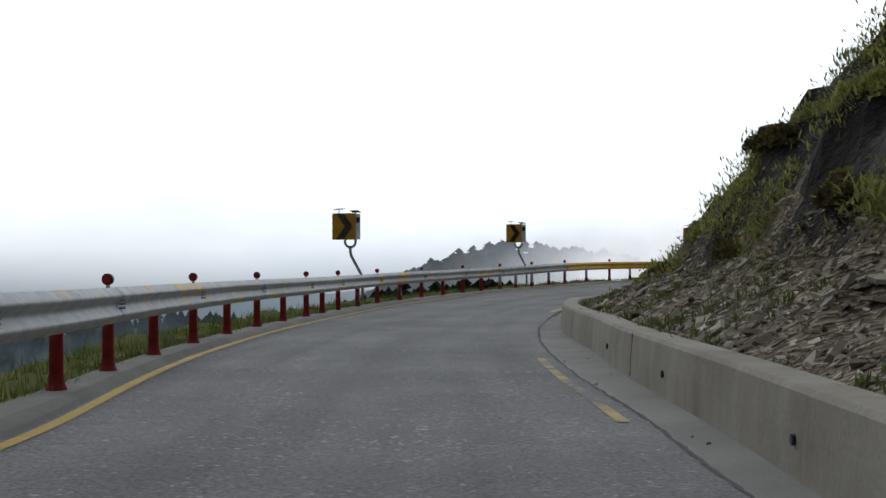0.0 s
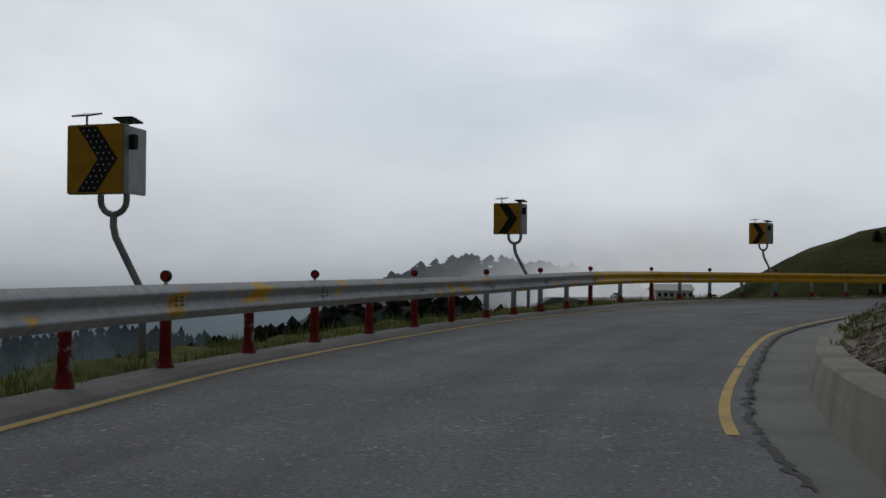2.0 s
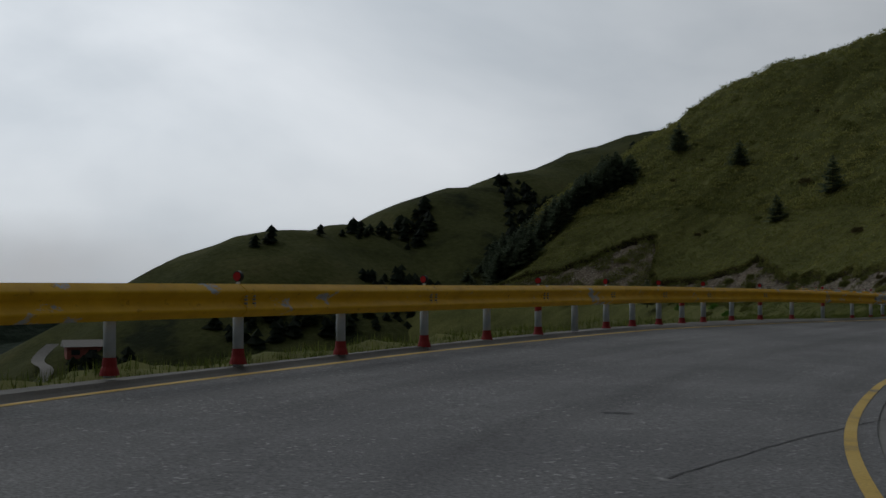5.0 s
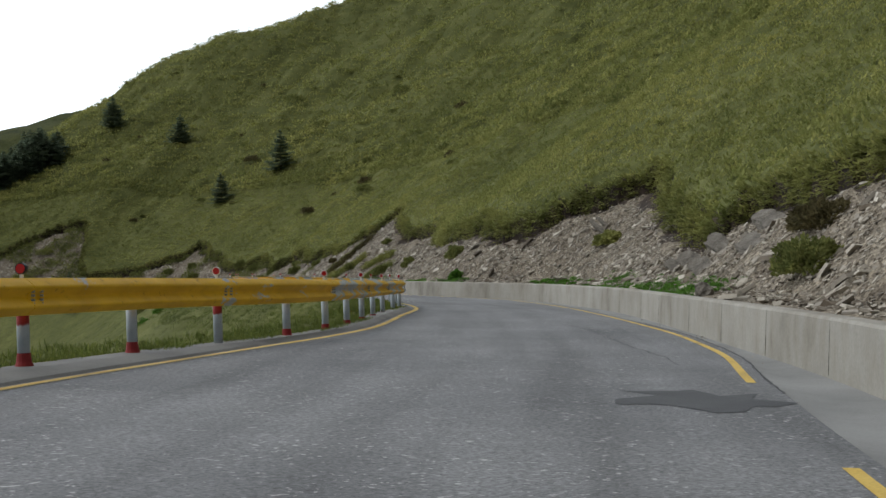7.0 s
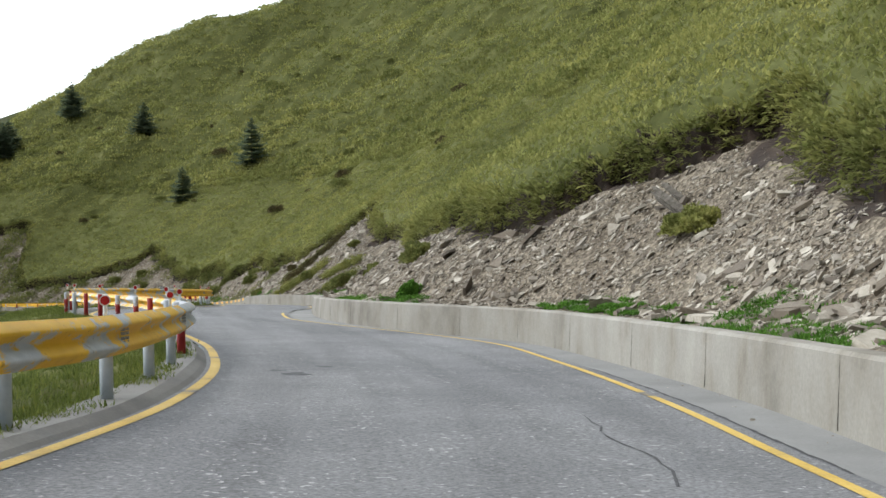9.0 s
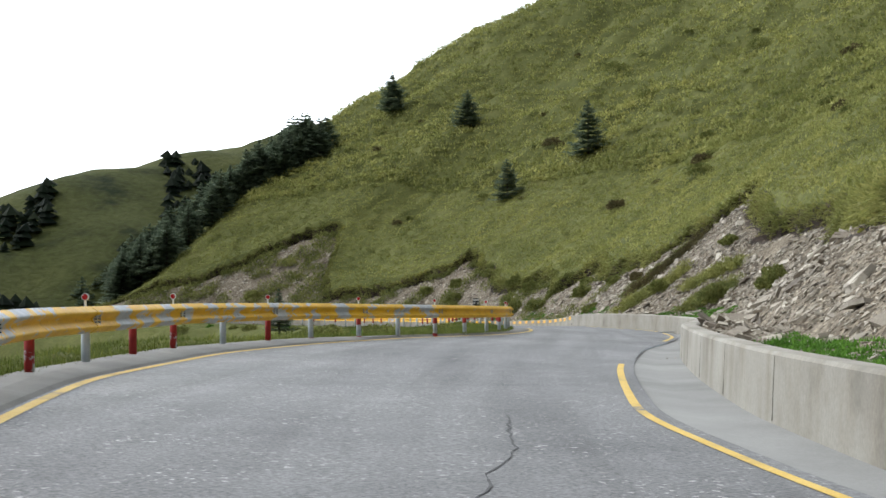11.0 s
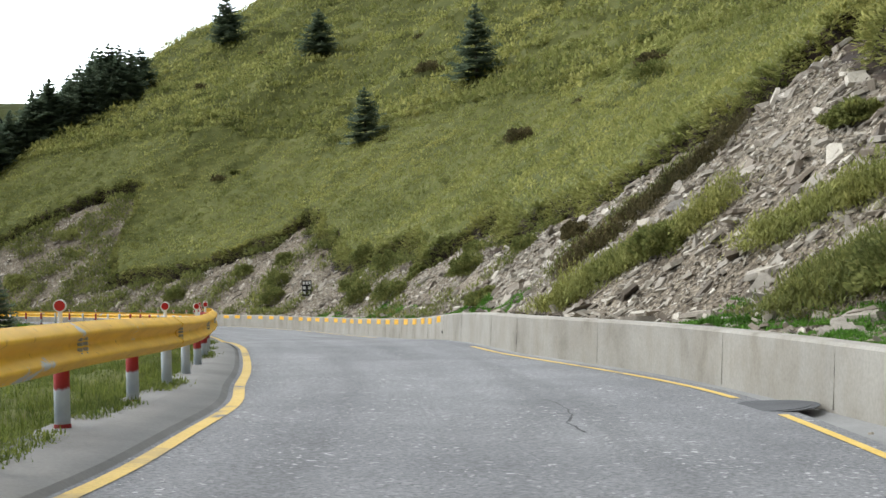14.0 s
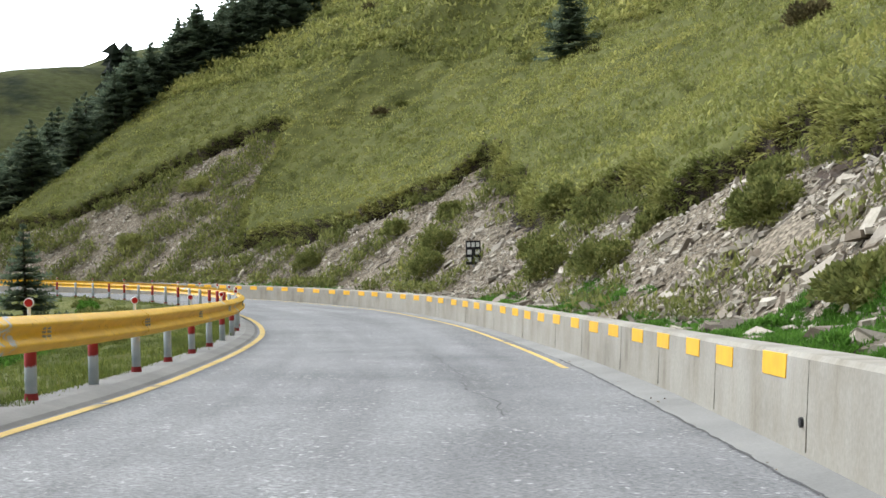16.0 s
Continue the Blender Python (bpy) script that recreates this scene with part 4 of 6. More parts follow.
def hill_grass():
    # the sod's hanging edge
    f = np.concatenate(FRINGE)
    per = 32
    own, out = np.repeat(f[:, :3], per, 0), np.repeat(f[:, 3:5] - f[:, :2], per, 0)
    out /= np.linalg.norm(out, axis=1)[:, None] + 1e-6
    n = len(own)
    u = rng.random(n)
    root = own + np.c_[out * (0.10 + 0.20 * u + rng.uniform(-0.35, 0.0, n) * (1 - u) + rng.uniform(0, 0.16, n))[:, None], 0.14 - 0.80 * u ** 1.3] + rng.normal(0, 0.07, (n, 3))
    hang = np.c_[out * 0.55, -0.05 - 0.75 * u]
    blades("turf_lip_grass", root, rng.uniform(0.10, 0.21, n), 6, GRASS, 0.42, (0.2, 1.3), hang, "olive dwarf bamboo hanging over the slope cut", "grass", 0.3)
    near, _, _ = hill_roots(56000, 93, 272, 1.5, 20, 1.0)
    blades("slope_grass", near, rng.uniform(0.11, 0.23, len(near)), 9, GRASS, 0.42, (0.25, 1.3), None, "dense olive-green dwarf bamboo covering the slope", "grass", 0.8, True, 0.16)
    far, _, _ = hill_roots(75000, 93, 288, 18, 75, 1.25)
    blades("upper_slope_grass", far, rng.uniform(0.24, 0.46, len(far)), 7, GRASS, 0.55, (0.25, 1.2), None, "olive-green dwarf bamboo higher on the slope", "grass", 0.9, False, 0.2)
    top, _, _ = hill_roots(20000, 93, 288, 70, 175, 1.0)
    blades("ridge_grass", top, rng.uniform(0.3, 0.5, len(top)), 9, GRASS, 0.8, (0.2, 1.1), None, "grass on the hill's upper flank", "grass", 0.9, False)
    # scrub creeping over the bare cut
    bare, s, d = hill_roots(26000, 196, 272, 0.4, 12, 1.0, False)
    keep = swell(bare[:, 0], bare[:, 1], 0.35, 3, 81) > np.interp(s, [196, 215, 240, 250], [0.38, 0.22, 0.0, -0.12])
    blades("slope_scrub", bare[keep], rng.uniform(0.08, 0.2, keep.sum()) * np.interp(s[keep], [200, 240], [1, 1.9]), 10, SHRUB, 0.3, (0.2, 1.3), None, "olive scrub creeping over the bare cut", "scrub", 0.8, True, 0.3)
    # two long beds running up the cut: olive grass, and brown dying scrub beside it
    for (sa, da), (sb, db), wide, count, mat, label in (((183.3, 0.9), (179.6, 2.8), 0.55, 2600, GRASS, "long bed of olive grass running up the rubble"),
                                                        ((185.9, 1.8), (184.6, 4.9), 0.75, 1500, DRYSHRUB, "brown dying scrub on the rubble slope"),
                                                        ((186.4, 1.7), (185.4, 4.6), 0.8, 900, SHRUB, "olive scrub mixed into the brown bed"),
                                                        ((177.2, 2.1), (174.8, 3.1), 0.6, 1400, GRASS, "olive grass bed on the rubble slope"),
                                                        ((174.6, 1.1), (172.4, 1.9), 0.8, 2000, SHRUB, "leafy green thicket on the rubble slope")):
        f, q = rng.random(count), rng.normal(0, 0.42, count)
        x, y, z, _ = slope_at(sa + (sb - sa) * f + q * wide, da + (db - da) * f + rng.normal(0, 0.2, count))
        z = z + 0.28 * np.clip(1 - np.abs(q), 0, 1) * rng.random(count) * (1 + ripple(x * 1.5, y * 1.5, 83))
        blades("scrub_bed", np.stack([x, y, z], 1), rng.uniform(0.06, 0.15, count), 12, mat, 0.22, (0.2, 1.3), None, label, "scrub", 0.8, True, 0.1)


hill_grass()


def verge_grass():
    n = 30000
    s, d = rng.uniform(-5, 262, n), 0.05 + 11 * rng.random(n) ** 1.8
    x, y, nx, ny = along(s)
    w = post_line(s) + 0.14 + d
    px, py = x + nx * w, y + ny * w
    out = np.stack([px, py, verge_height(s, d, px, py) - 0.02], 1)
    blades("verge_tall_grass", out, rng.uniform(0.06, 0.2, n) * np.where(s < 90, 1.0, 0.85), 9, VERGE, 0.10, (0.05, 0.75), None, "tall green grass and herbs on the outer verge", "grass", 0.5, False)
    n = 42000
    s, d = rng.uniform(92, 225, n), -0.02 + 3.2 * rng.random(n) ** 1.2
    q = place(s, post_line(s) + 0.16 + d, 0.0)
    q[:, 2] = verge_height(s, np.maximum(d, 0), q[:, 0], q[:, 1]) - 0.01
    blades("verge_edge_grass", q, rng.uniform(0.035, 0.10, n), 9, VERGE, 0.16, (0.1, 1.1), None, "short green grass along the kerb's outer edge", "grass", 0.8, False, 0.05)
    n = 9000
    s = np.where(rng.random(n) < 0.7, rng.uniform(158, 194, n), rng.uniform(95, 130, n))
    low = place(s, post_line(s) - rng.uniform(-0.3, 0.1, n), 0.045)[ripple(s * 0.5, s * 0.1, 99) > -0.1]
    blades("kerb_weeds", low, rng.uniform(0.025, 0.06, len(low)), 8, VERGE, 0.25, (0.2, 1.3), None, "low weeds growing over the kerb", "grass", 0.9, False, 0.03)


verge_grass()


# -- stones --
def slab_mesh(r, flat):
    n = r.integers(5, 8)
    ang = np.sort(r.uniform(0, 2 * np.pi, n))
    rad = r.uniform(0.6, 1.0, n)
    x, y = np.cos(ang) * rad, np.sin(ang) * rad * r.uniform(0.35, 0.85)
    lo = np.stack([x, y, np.full(n, -flat)], 1)
    hi = np.stack([x * 0.86, y * 0.86, flat + r.uniform(-0.04, 0.04, n)], 1)
    faces = [list(range(n))[::-1], list(range(n, 2 * n))] + [[k, (k + 1) % n, n + (k + 1) % n, n + k] for k in range(n)]
    return np.vstack([lo, hi]), faces


def stones(name, places, sizes, ways, label, flat=0.11):
    """Many loose slabs in one mesh."""
    r = np.random.default_rng(len(places))
    kinds = [slab_mesh(r, flat) for _ in range(12)]
    pick = r.integers(0, 12, len(places))
    verts, loops, sizes_, off = [], [], [], 0
    places, turns = np.array(places), np.array([np.array(Euler(tuple(w)).to_matrix()) for w in ways]) * np.array(sizes)[:, None, None]
    for k, (v, f) in enumerate(kinds):
        own = np.nonzero(pick == k)[0]
        verts.append((np.einsum("nij,vj->nvi", turns[own], v) + places[own][:, None, :]).reshape(-1, 3))
        flat_f = np.concatenate([np.array(q) for q in f])
        loops.append((flat_f[None, :] + (np.arange(len(own)) * len(v))[:, None] + off).ravel())
        sizes_.append(np.tile([len(q) for q in f], len(own)))
        off += len(own) * len(v)
    verts, loops, sizes_ = np.vstack(verts), np.concatenate(loops), np.concatenate(sizes_)
    me = bpy.data.meshes.new(name)
    me.vertices.add(len(verts))
    me.vertices.foreach_set("co", verts.astype(np.float32).ravel())
    me.loops.add(len(loops))
    me.loops.foreach_set("vertex_index", loops.astype(np.int32))
    me.polygons.add(len(sizes_))
    me.polygons.foreach_set("loop_start", np.r_[0, np.cumsum(sizes_)[:-1]].astype(np.int32))
    me.materials.append(STONE)
    me.update(calc_edges=True)
    me.polygons.foreach_set("use_smooth", np.zeros(len(sizes_), dtype=bool))
    ob = new(name, me)
    return tagged(ob, label, "rubble", kind="stuff")


def slope_turn(s, bank):
    """Lies along the slope, tipped at random."""
    a = heading(s)
    m = Matrix.Rotation(a, 4, "Z") @ Matrix.Rotation(bank + rng.normal(0, 0.30), 4, "Y") @ Matrix.Rotation(rng.normal(0, 0.30), 4, "X") @ Matrix.Rotation(rng.uniform(0, 6.28), 4, "Z")
    return m.to_euler()


def bare_stones():
    n = 86000
    s = rng.uniform(94, 270, n)
    s[62000:68000], s[68000:74000], s[74000:] = rng.uniform(243, 264, 6000), rng.uniform(108, 132, 6000), rng.uniform(168, 202, 12000)
    run = edge_run(edge_height(s, 2.5))
    d = 0.2 + (run - np.where(rng.random(n) < 0.15, 0.25, 0.95)) * rng.random(n) ** 0.9
    x, y, z, turf = slope_at(s, d)
    keep = ~turf & (ripple(s * 0.35, d * 0.7, 91) > -0.6)
    size = np.minimum(0.36, np.where(s < 150, 0.027, 0.034) * np.exp(np.abs(rng.normal(0, 0.80, n)))) * np.where(d > run - 0.7, 0.7, 1)
    x, y, z, s, d, size = (a[keep] for a in (x, y, z, s, d, size))
    tu = [slope_turn(a, -0.62 if b > 0.9 else 0) for a, b in zip(s, d)]
    stones("rubble", np.stack([x, y, z + size * 0.10], 1), size, tu, "loose grey schist rubble on the cut slope")
    return [(x[k], y[k], z[k], size[k], tu[k]) for k in np.nonzero(size > 0.15)[0]]


big_stones = bare_stones()


def near_stones():
    n = 15000
    s, d = np.where(np.arange(n) < 12000, rng.uniform(6, 36, n), rng.uniform(3, 58, n)), 0.1 + 1.8 * rng.random(n) ** 1.1
    size = np.minimum(0.22, 0.031 * np.exp(np.abs(rng.normal(0, 0.65, n))))
    x, y, z = near_at(s, d)
    stones("bank_rubble", np.stack([x, y, z + size * 0.05], 1), size, [slope_turn(a, -0.42) for a in s], "loose grey stones heaped behind the near wall")


near_stones()


# -- bushes --
def clump_mesh(name, size, leaves, mat, leaf=0.09, seed=0, hang=0.0):
    """A lumpy bush of leaf blades round its middle, base at the origin."""
    r = np.random.default_rng(seed)
    n = leaves
    u = r.normal(0, 1, (n, 3))
    u /= np.linalg.norm(u, axis=1)[:, None]
    u[:, 2] = np.abs(u[:, 2]) * 1.0 - 0.12
    lump = np.array([0.78 + 0.38 * noise.noise(Vector(a * 2.2) + Vector((seed, 0, 0))) for a in u])
    depth = 1 - 0.45 * r.random(n) ** 2
    c = u * (lump * depth)[:, None] * size
    way = u + r.normal(0, 0.55, (n, 3)) + (0, 0, 0.35 - hang)
    way /= np.linalg.norm(way, axis=1)[:, None]
    side = np.cross(way, r.normal(0, 1, (n, 3)))
    side /= np.linalg.norm(side, axis=1)[:, None]
    ln = leaf * r.uniform(0.6, 1.5, n)
    v = np.stack([c, c + way * (ln * 0.5)[:, None] - side * (ln * 0.28)[:, None], c + way * (ln * 0.5)[:, None] + side * (ln * 0.28)[:, None], c + way * ln[:, None]], 1).reshape(-1, 3)
    k = np.arange(n)[:, None] * 4
    f = np.concatenate([k + (0, 2, 1), k + (1, 2, 3)], 1).reshape(-1, 3)
    me = bpy.data.meshes.new(name)
    me.from_pydata(v.tolist(), [], f.tolist())
    me.materials.append(mat)
    return me


def bush(s, d, size, mat, label, near=False, seed=0, leaves=900, leaf=0.09):
    x, y, z = near_place(s, d)[:3] if near else slope_place(s, d)[:3]
    name = "bush"
    ob = new(name, clump_mesh(name, size, leaves, mat, leaf, seed))
    ob.matrix_basis = Matrix.Translation((x, y, z - 0.05)) @ Matrix.Rotation(heading(s), 4, "Z")
    return tagged(ob, label, "bush")


OLIVE, GREEN_L, DRY_L = "olive leafy bush growing on the rubble slope", "green bush at the foot of the rubble slope", "brownish dry shrub clinging to the rubble"
for k, (s, d, size, mat, lab) in enumerate([
    (124.1, 2.4, (0.55, 0.95, 0.5), GRASS, OLIVE), (133.5, 1.0, (0.32, 0.4, 0.42), WEED, GREEN_L), (138, 2.2, (0.5, 0.9, 0.6), SHRUB, OLIVE),
    (172.6, 1.5, (0.8, 1.0, 0.8), SHRUB, OLIVE), (178.5, 4.4, (0.5, 0.8, 0.4), SHRUB, OLIVE),
    (190.5, 3.2, (0.5, 0.9, 0.4), DRYSHRUB, DRY_L), (201, 2.6, (0.8, 0.9, 0.8), SHRUB, OLIVE), (208.6, 1.8, (0.9, 1.1, 0.9), SHRUB, GREEN_L),
    (209, 3.0, (0.6, 0.7, 0.8), SHRUB, OLIVE), (213, 1.6, (0.8, 0.9, 1.0), SHRUB, OLIVE), (214.5, 3.3, (0.9, 0.9, 1.0), SHRUB, OLIVE), (218.5, 3.6, (0.8, 0.9, 0.9), SHRUB, OLIVE),
    (225.5, 1.6, (0.9, 0.9, 1.0), SHRUB, GREEN_L), (227, 2.6, (1.0, 1.0, 1.1), SHRUB, OLIVE), (229.5, 4.2, (0.7, 0.8, 0.8), SHRUB, OLIVE), (238, 2.0, (0.9, 1.2, 0.9), SHRUB, OLIVE),
    (255.7, 3.2, (0.9, 1.4, 1.0), GRASS, OLIVE), (104.5, 2.4, (0.7, 1.3, 0.6), DRYSHRUB, DRY_L),
    (255, 7.2, (0.9, 1.7, 1.1), GRASS, OLIVE), (233, 3.6, (0.8, 1.2, 0.8), SHRUB, OLIVE), (216, 2.2, (0.7, 1.2, 0.7), SHRUB, OLIVE), (203.5, 3.6, (0.5, 1.0, 0.5), SHRUB, OLIVE), (180.5, 2.2, (0.6, 1.1, 0.6), SHRUB, OLIVE), (165, 2.0, (0.7, 1.2, 0.7), SHRUB, OLIVE), (101.5, 1.4, (0.7, 1.1, 0.6), SHRUB, OLIVE), (197, 3.4, (0.5, 0.8, 0.5), SHRUB, OLIVE), (193.5, 1.4, (0.6, 1.2, 0.5), SHRUB, OLIVE)]):
    bush(s, d, size, mat, lab, False, k, 5000, 0.075)
NEAR_L = "yellow-green shrub hanging on the dark rock bank"
for k, (s, d, size, mat) in enumerate([(11, 3.6, (0.9, 1.2, 0.8), SHRUB), (8.0, 2.6, (0.8, 1.2, 0.7), SHRUB), (15.5, 3.0, (0.9, 1.2, 0.8), SHRUB), (19, 2.6, (0.8, 1.1, 0.7), DRYSHRUB), (22.5, 2.2, (0.8, 1.2, 0.7), SHRUB),
                                       (26, 1.6, (0.7, 1.1, 0.7), SHRUB), (29, 1.4, (0.7, 1.0, 0.8), SHRUB), (17, 5.0, (0.8, 1.4, 0.5), SHRUB), (12.5, 5.0, (0.8, 1.4, 0.5), SHRUB), (22, 4.2, (0.8, 1.3, 0.5), SHRUB),
                                       (26.5, 3.6, (1.0, 1.4, 0.9), DRYSHRUB), (9.5, 1.9, (0.5, 0.9, 0.5), DRYSHRUB), (12.5, 1.8, (0.5, 0.8, 0.5), DRYSHRUB), (18, 1.7, (0.5, 0.9, 0.5), DRYSHRUB), (24, 1.6, (0.5, 0.9, 0.5), DRYSHRUB), (34, 1.2, (0.6, 1.0, 0.5), SHRUB), (41, 1.2, (0.6, 1.0, 0.5), SHRUB), (49, 1.0, (0.6, 1.0, 0.5), SHRUB), (14, 2.2, (0.4, 0.5, 0.5), SHRUB)]):
    bush(s, d, (size[0] * 0.6, size[1] * 0.95, size[2] * 0.55), GRASS if mat is SHRUB else mat, NEAR_L, True, 60 + k, 7000, 0.06)


VERGE_L = "dark green shrub on the outer verge below the guardrail"
for k in range(30):
    s = 152 + 3.4 * k + rng.uniform(-1, 1)
    d = rng.uniform(1.6, 5.5)
    x, y, nx, ny = along(s)
    w = post_line(s) + 0.14 + d
    size = rng.uniform(0.35, 0.75)
    ob = new("bush", clump_mesh("bush", (size * 1.2, size * 1.3, size), 1600, SHRUB if k % 4 else WEED, 0.085, 300 + k))
    ob.matrix_basis = Matrix.Translation((x + nx * w, y + ny * w, float(verge_height(s, d, x + nx * w, y + ny * w)) - 0.08))
    tagged(ob, VERGE_L, "bush", "shrubs on the verge")


def weed_beds():
    roots = []
    for s0, s1, d0, d1, count in ((194.5, 200, 0.15, 0.9, 900), (187.5, 195.5, 0.1, 1.4, 3400), (203, 209, 0.1, 1.4, 1000), (120.5, 125.5, 0.15, 0.9, 600), (105, 119, 0.1, 1.1, 900), (168, 176, 0.1, 1.1, 900), (211, 216, 0.1, 0.9, 350), (131, 142, 0.1, 0.7, 600), (232, 246, 0.1, 0.8, 500)):
        n = count * 2
        s, d = rng.uniform(s0, s1, n), d0 + (d1 - d0) * rng.random(n) ** 1.3
        x, y, z, _ = slope_at(s, d)
        keep = ripple(x * 0.8, y * 0.8, 95) > -0.35
        roots.append(np.stack([x, y, z + 0.2 * np.maximum(0, ripple(x * 1.3, y * 1.3, 96)) * np.minimum(1, 4 * d)], 1)[keep])
    roots = np.concatenate(roots)
    blades("foot_weeds", roots, rng.uniform(0.03, 0.085, len(roots)), 16, WEED, 0.3, (0.3, 1.2), None, "bright green weeds along the top of the wall", "weeds", 0.5, False)
    n = 3600
    s, d = rng.uniform(-2, 58, n), rng.uniform(0, 1, n) ** 1.3 * 2.4
    q = np.stack(near_at(s, d), 1)[ripple(s * 0.6, d, 97) > -0.05]
    blades("bank_weeds", q, rng.uniform(0.04, 0.14, len(q)), 10, VERGE, 0.16, (0.2, 1.1), None, "weeds and grass among the stones of the near bank", "weeds", 0.5)
    n = 30000
    s, d = rng.uniform(4, 36, n), 1.6 + 6 * rng.random(n) ** 1.1
    q = np.stack(near_at(s, d), 1)[swell(s * 0.4, d * 0.7, 1.0, 3, 98) > np.interp(d, [1.6, 3.0, 4.4, 5.2], [0.08, 0.14, -0.25, -0.8])]
    blades("bank_grass", q, rng.uniform(0.07, 0.2, len(q)), 9, GRASS, 0.2, (0.2, 1.3), np.tile((-0.15, -0.1, -0.12), (len(q), 1)), "grass and herbs clinging to the near rock bank", "grass", 0.8, True, 0.15)


weed_beds()


# -- trees --
def fir_meshes(height, seed, spread=0.30):
    """Whorls of flat sprays on a straight trunk, with gaps between the tiers."""
    r = random.Random(seed)
    bm = bmesh.new()
    tube(bm, [(0, 0, -0.3), (0.01, 0, height * 0.5), (0, 0.01, height * 0.99)], [height * 0.026, height * 0.014, 0.008], 7)
    trunk = bpy.data.meshes.new("trunk")
    bm.to_mesh(trunk)
    bm.free()
    trunk.materials.append(BARK)
    verts, faces = [], []
    tiers = 13
    for i in range(tiers):
        f = i / (tiers - 1)
        z = height * (0.05 + 0.92 * f ** 0.9)
        reach = height * (spread * (1 - f) ** 0.85 + 0.035)
        count = 9 if f < 0.7 else 6
        for k in range(count):
            a = (k + r.uniform(-0.3, 0.3)) * 6.283 / count + i * 0.7
            ln = reach * r.uniform(0.55, 1.2)
            droop = r.uniform(0.0, 0.30) * (1 - 0.8 * f)
            ux, uy, zz = math.cos(a), math.sin(a), z + r.uniform(-0.02, 0.02) * height
            steps = 7
            for j in range(steps):
                t0 = (j + 0.6) / steps
                c = Vector((ux * ln * t0, uy * ln * t0, zz - droop * ln * t0 + 0.22 * ln * t0 * t0))
                w = ln * 0.42 * (1.1 - 0.75 * t0) + height * 0.012
                for side in (-1, 1):
                    tip = c + Vector((ux * w * 0.75 - uy * side * w, uy * w * 0.75 + ux * side * w, r.uniform(-0.28, 0.10) * w))
                    n = len(verts)
                    wide = w * 0.32
                    verts += [c - Vector((ux, uy, 0)) * wide, tip, c + Vector((ux, uy, 0.25)) * wide]
                    faces.append((n, n + 1, n + 2))
                # short needles standing on the spray
                n = len(verts)
                verts += [c - Vector((ux, uy, 0.0)) * w * 0.3, c + Vector((-uy * w * r.uniform(-0.3, 0.3), ux * w * r.uniform(-0.3, 0.3), height * r.uniform(0.02, 0.05))), c + Vector((ux, uy, 0)) * w * 0.4]
                faces.append((n, n + 1, n + 2))
    crown = bpy.data.meshes.new("crown")
    crown.from_pydata([tuple(v) for v in verts], [], faces)
    crown.materials.append(NEEDLE)
    return trunk, crown


def fir(x, y, z, height, seed, spread=0.30, label="dark green young fir tree on the grassy slope", group="firs on the hill"):
    trunk, crown = fir_meshes(height, seed, spread)
    root = new("fir_tree")
    root.matrix_basis = Matrix.Translation((x, y, z))
    tagged(root, label, "tree", group)
    share("trunk", trunk, root, Matrix.Identity(4))
    share("crown", crown, root, Matrix.Identity(4))
    return root


def on_hill(s, d):
    return slope_place(s, d)[:3]


fir(*on_hill(238.0, 16.0), 3.7, 1, 0.42)
fir(*on_hill(234.3, 21.6), 4.9, 2, 0.38)
fir(*on_hill(263, 36.2), 4.8, 3, 0.44)
fir(*on_hill(250.8, 29.4), 3.9, 4, 0.5)
firs = [fir(*on_hill(268 + 2 * k, 28 - 3 * k), h, 10 + k, sp, "dark fir in a dense stand behind the hill's crest", "stand of firs") for k, (h, sp) in enumerate(((4.6, 0.46), (4.0, 0.54), (5.4, 0.44)))]
for k in range(46):
    f = k / 45
    s, d = 267 + 6.5 * f + 5 * rng.random() ** 2, 30.5 - 11 * f + rng.uniform(-2.5, 2.0)
    copy_thing(firs[k % 3], Matrix.Translation(on_hill(s, d)) @ Matrix.Rotation(rng.uniform(0, 6), 4, "Z"))
for k in range(34):
    s, d = 271.5 + 12 * rng.random(), 6 + 14 * rng.random()
    copy_thing(firs[k % 3], Matrix.Translation(on_hill(s, d)) @ Matrix.Rotation(rng.uniform(0, 6), 4, "Z"))
fir(108.6, 186.0, place(228, 6, 0)[2] - 0.3, 3.1, 31, 0.34, "small dark fir tree on the verge beyond the guardrail", "")
for k, (s, d, size) in enumerate(((219, 12, 0.9), (211, 14, 1.0), (231, 38, 1.6), (214, 16, 0.9), (226, 45, 1.5), (205, 20, 0.8), (240, 24, 1.1), (222, 22, 0.8), (236, 31, 1.2), (198, 17, 0.7), (244, 40, 1.6), (190, 14, 0.6), (216, 30, 1.0), (228, 27, 0.9))):
    bush(s, d, (size, size * 1.3, size * 0.8), DRYSHRUB if k % 3 == 0 else SHRUB, "dark low shrub among the bamboo grass", False, 200 + k, 1500, 0.13)


for k in range(30):
    s, d = rng.uniform(196, 264), 11 + 46 * rng.random()
    size = rng.uniform(0.3, 0.7)
    bush(s, d, (size, size * 1.2, size * 0.9), SHRUB if k % 3 else DRYSHRUB, "small dark shrub among the bamboo grass", False, 240 + k, 500, 0.13)


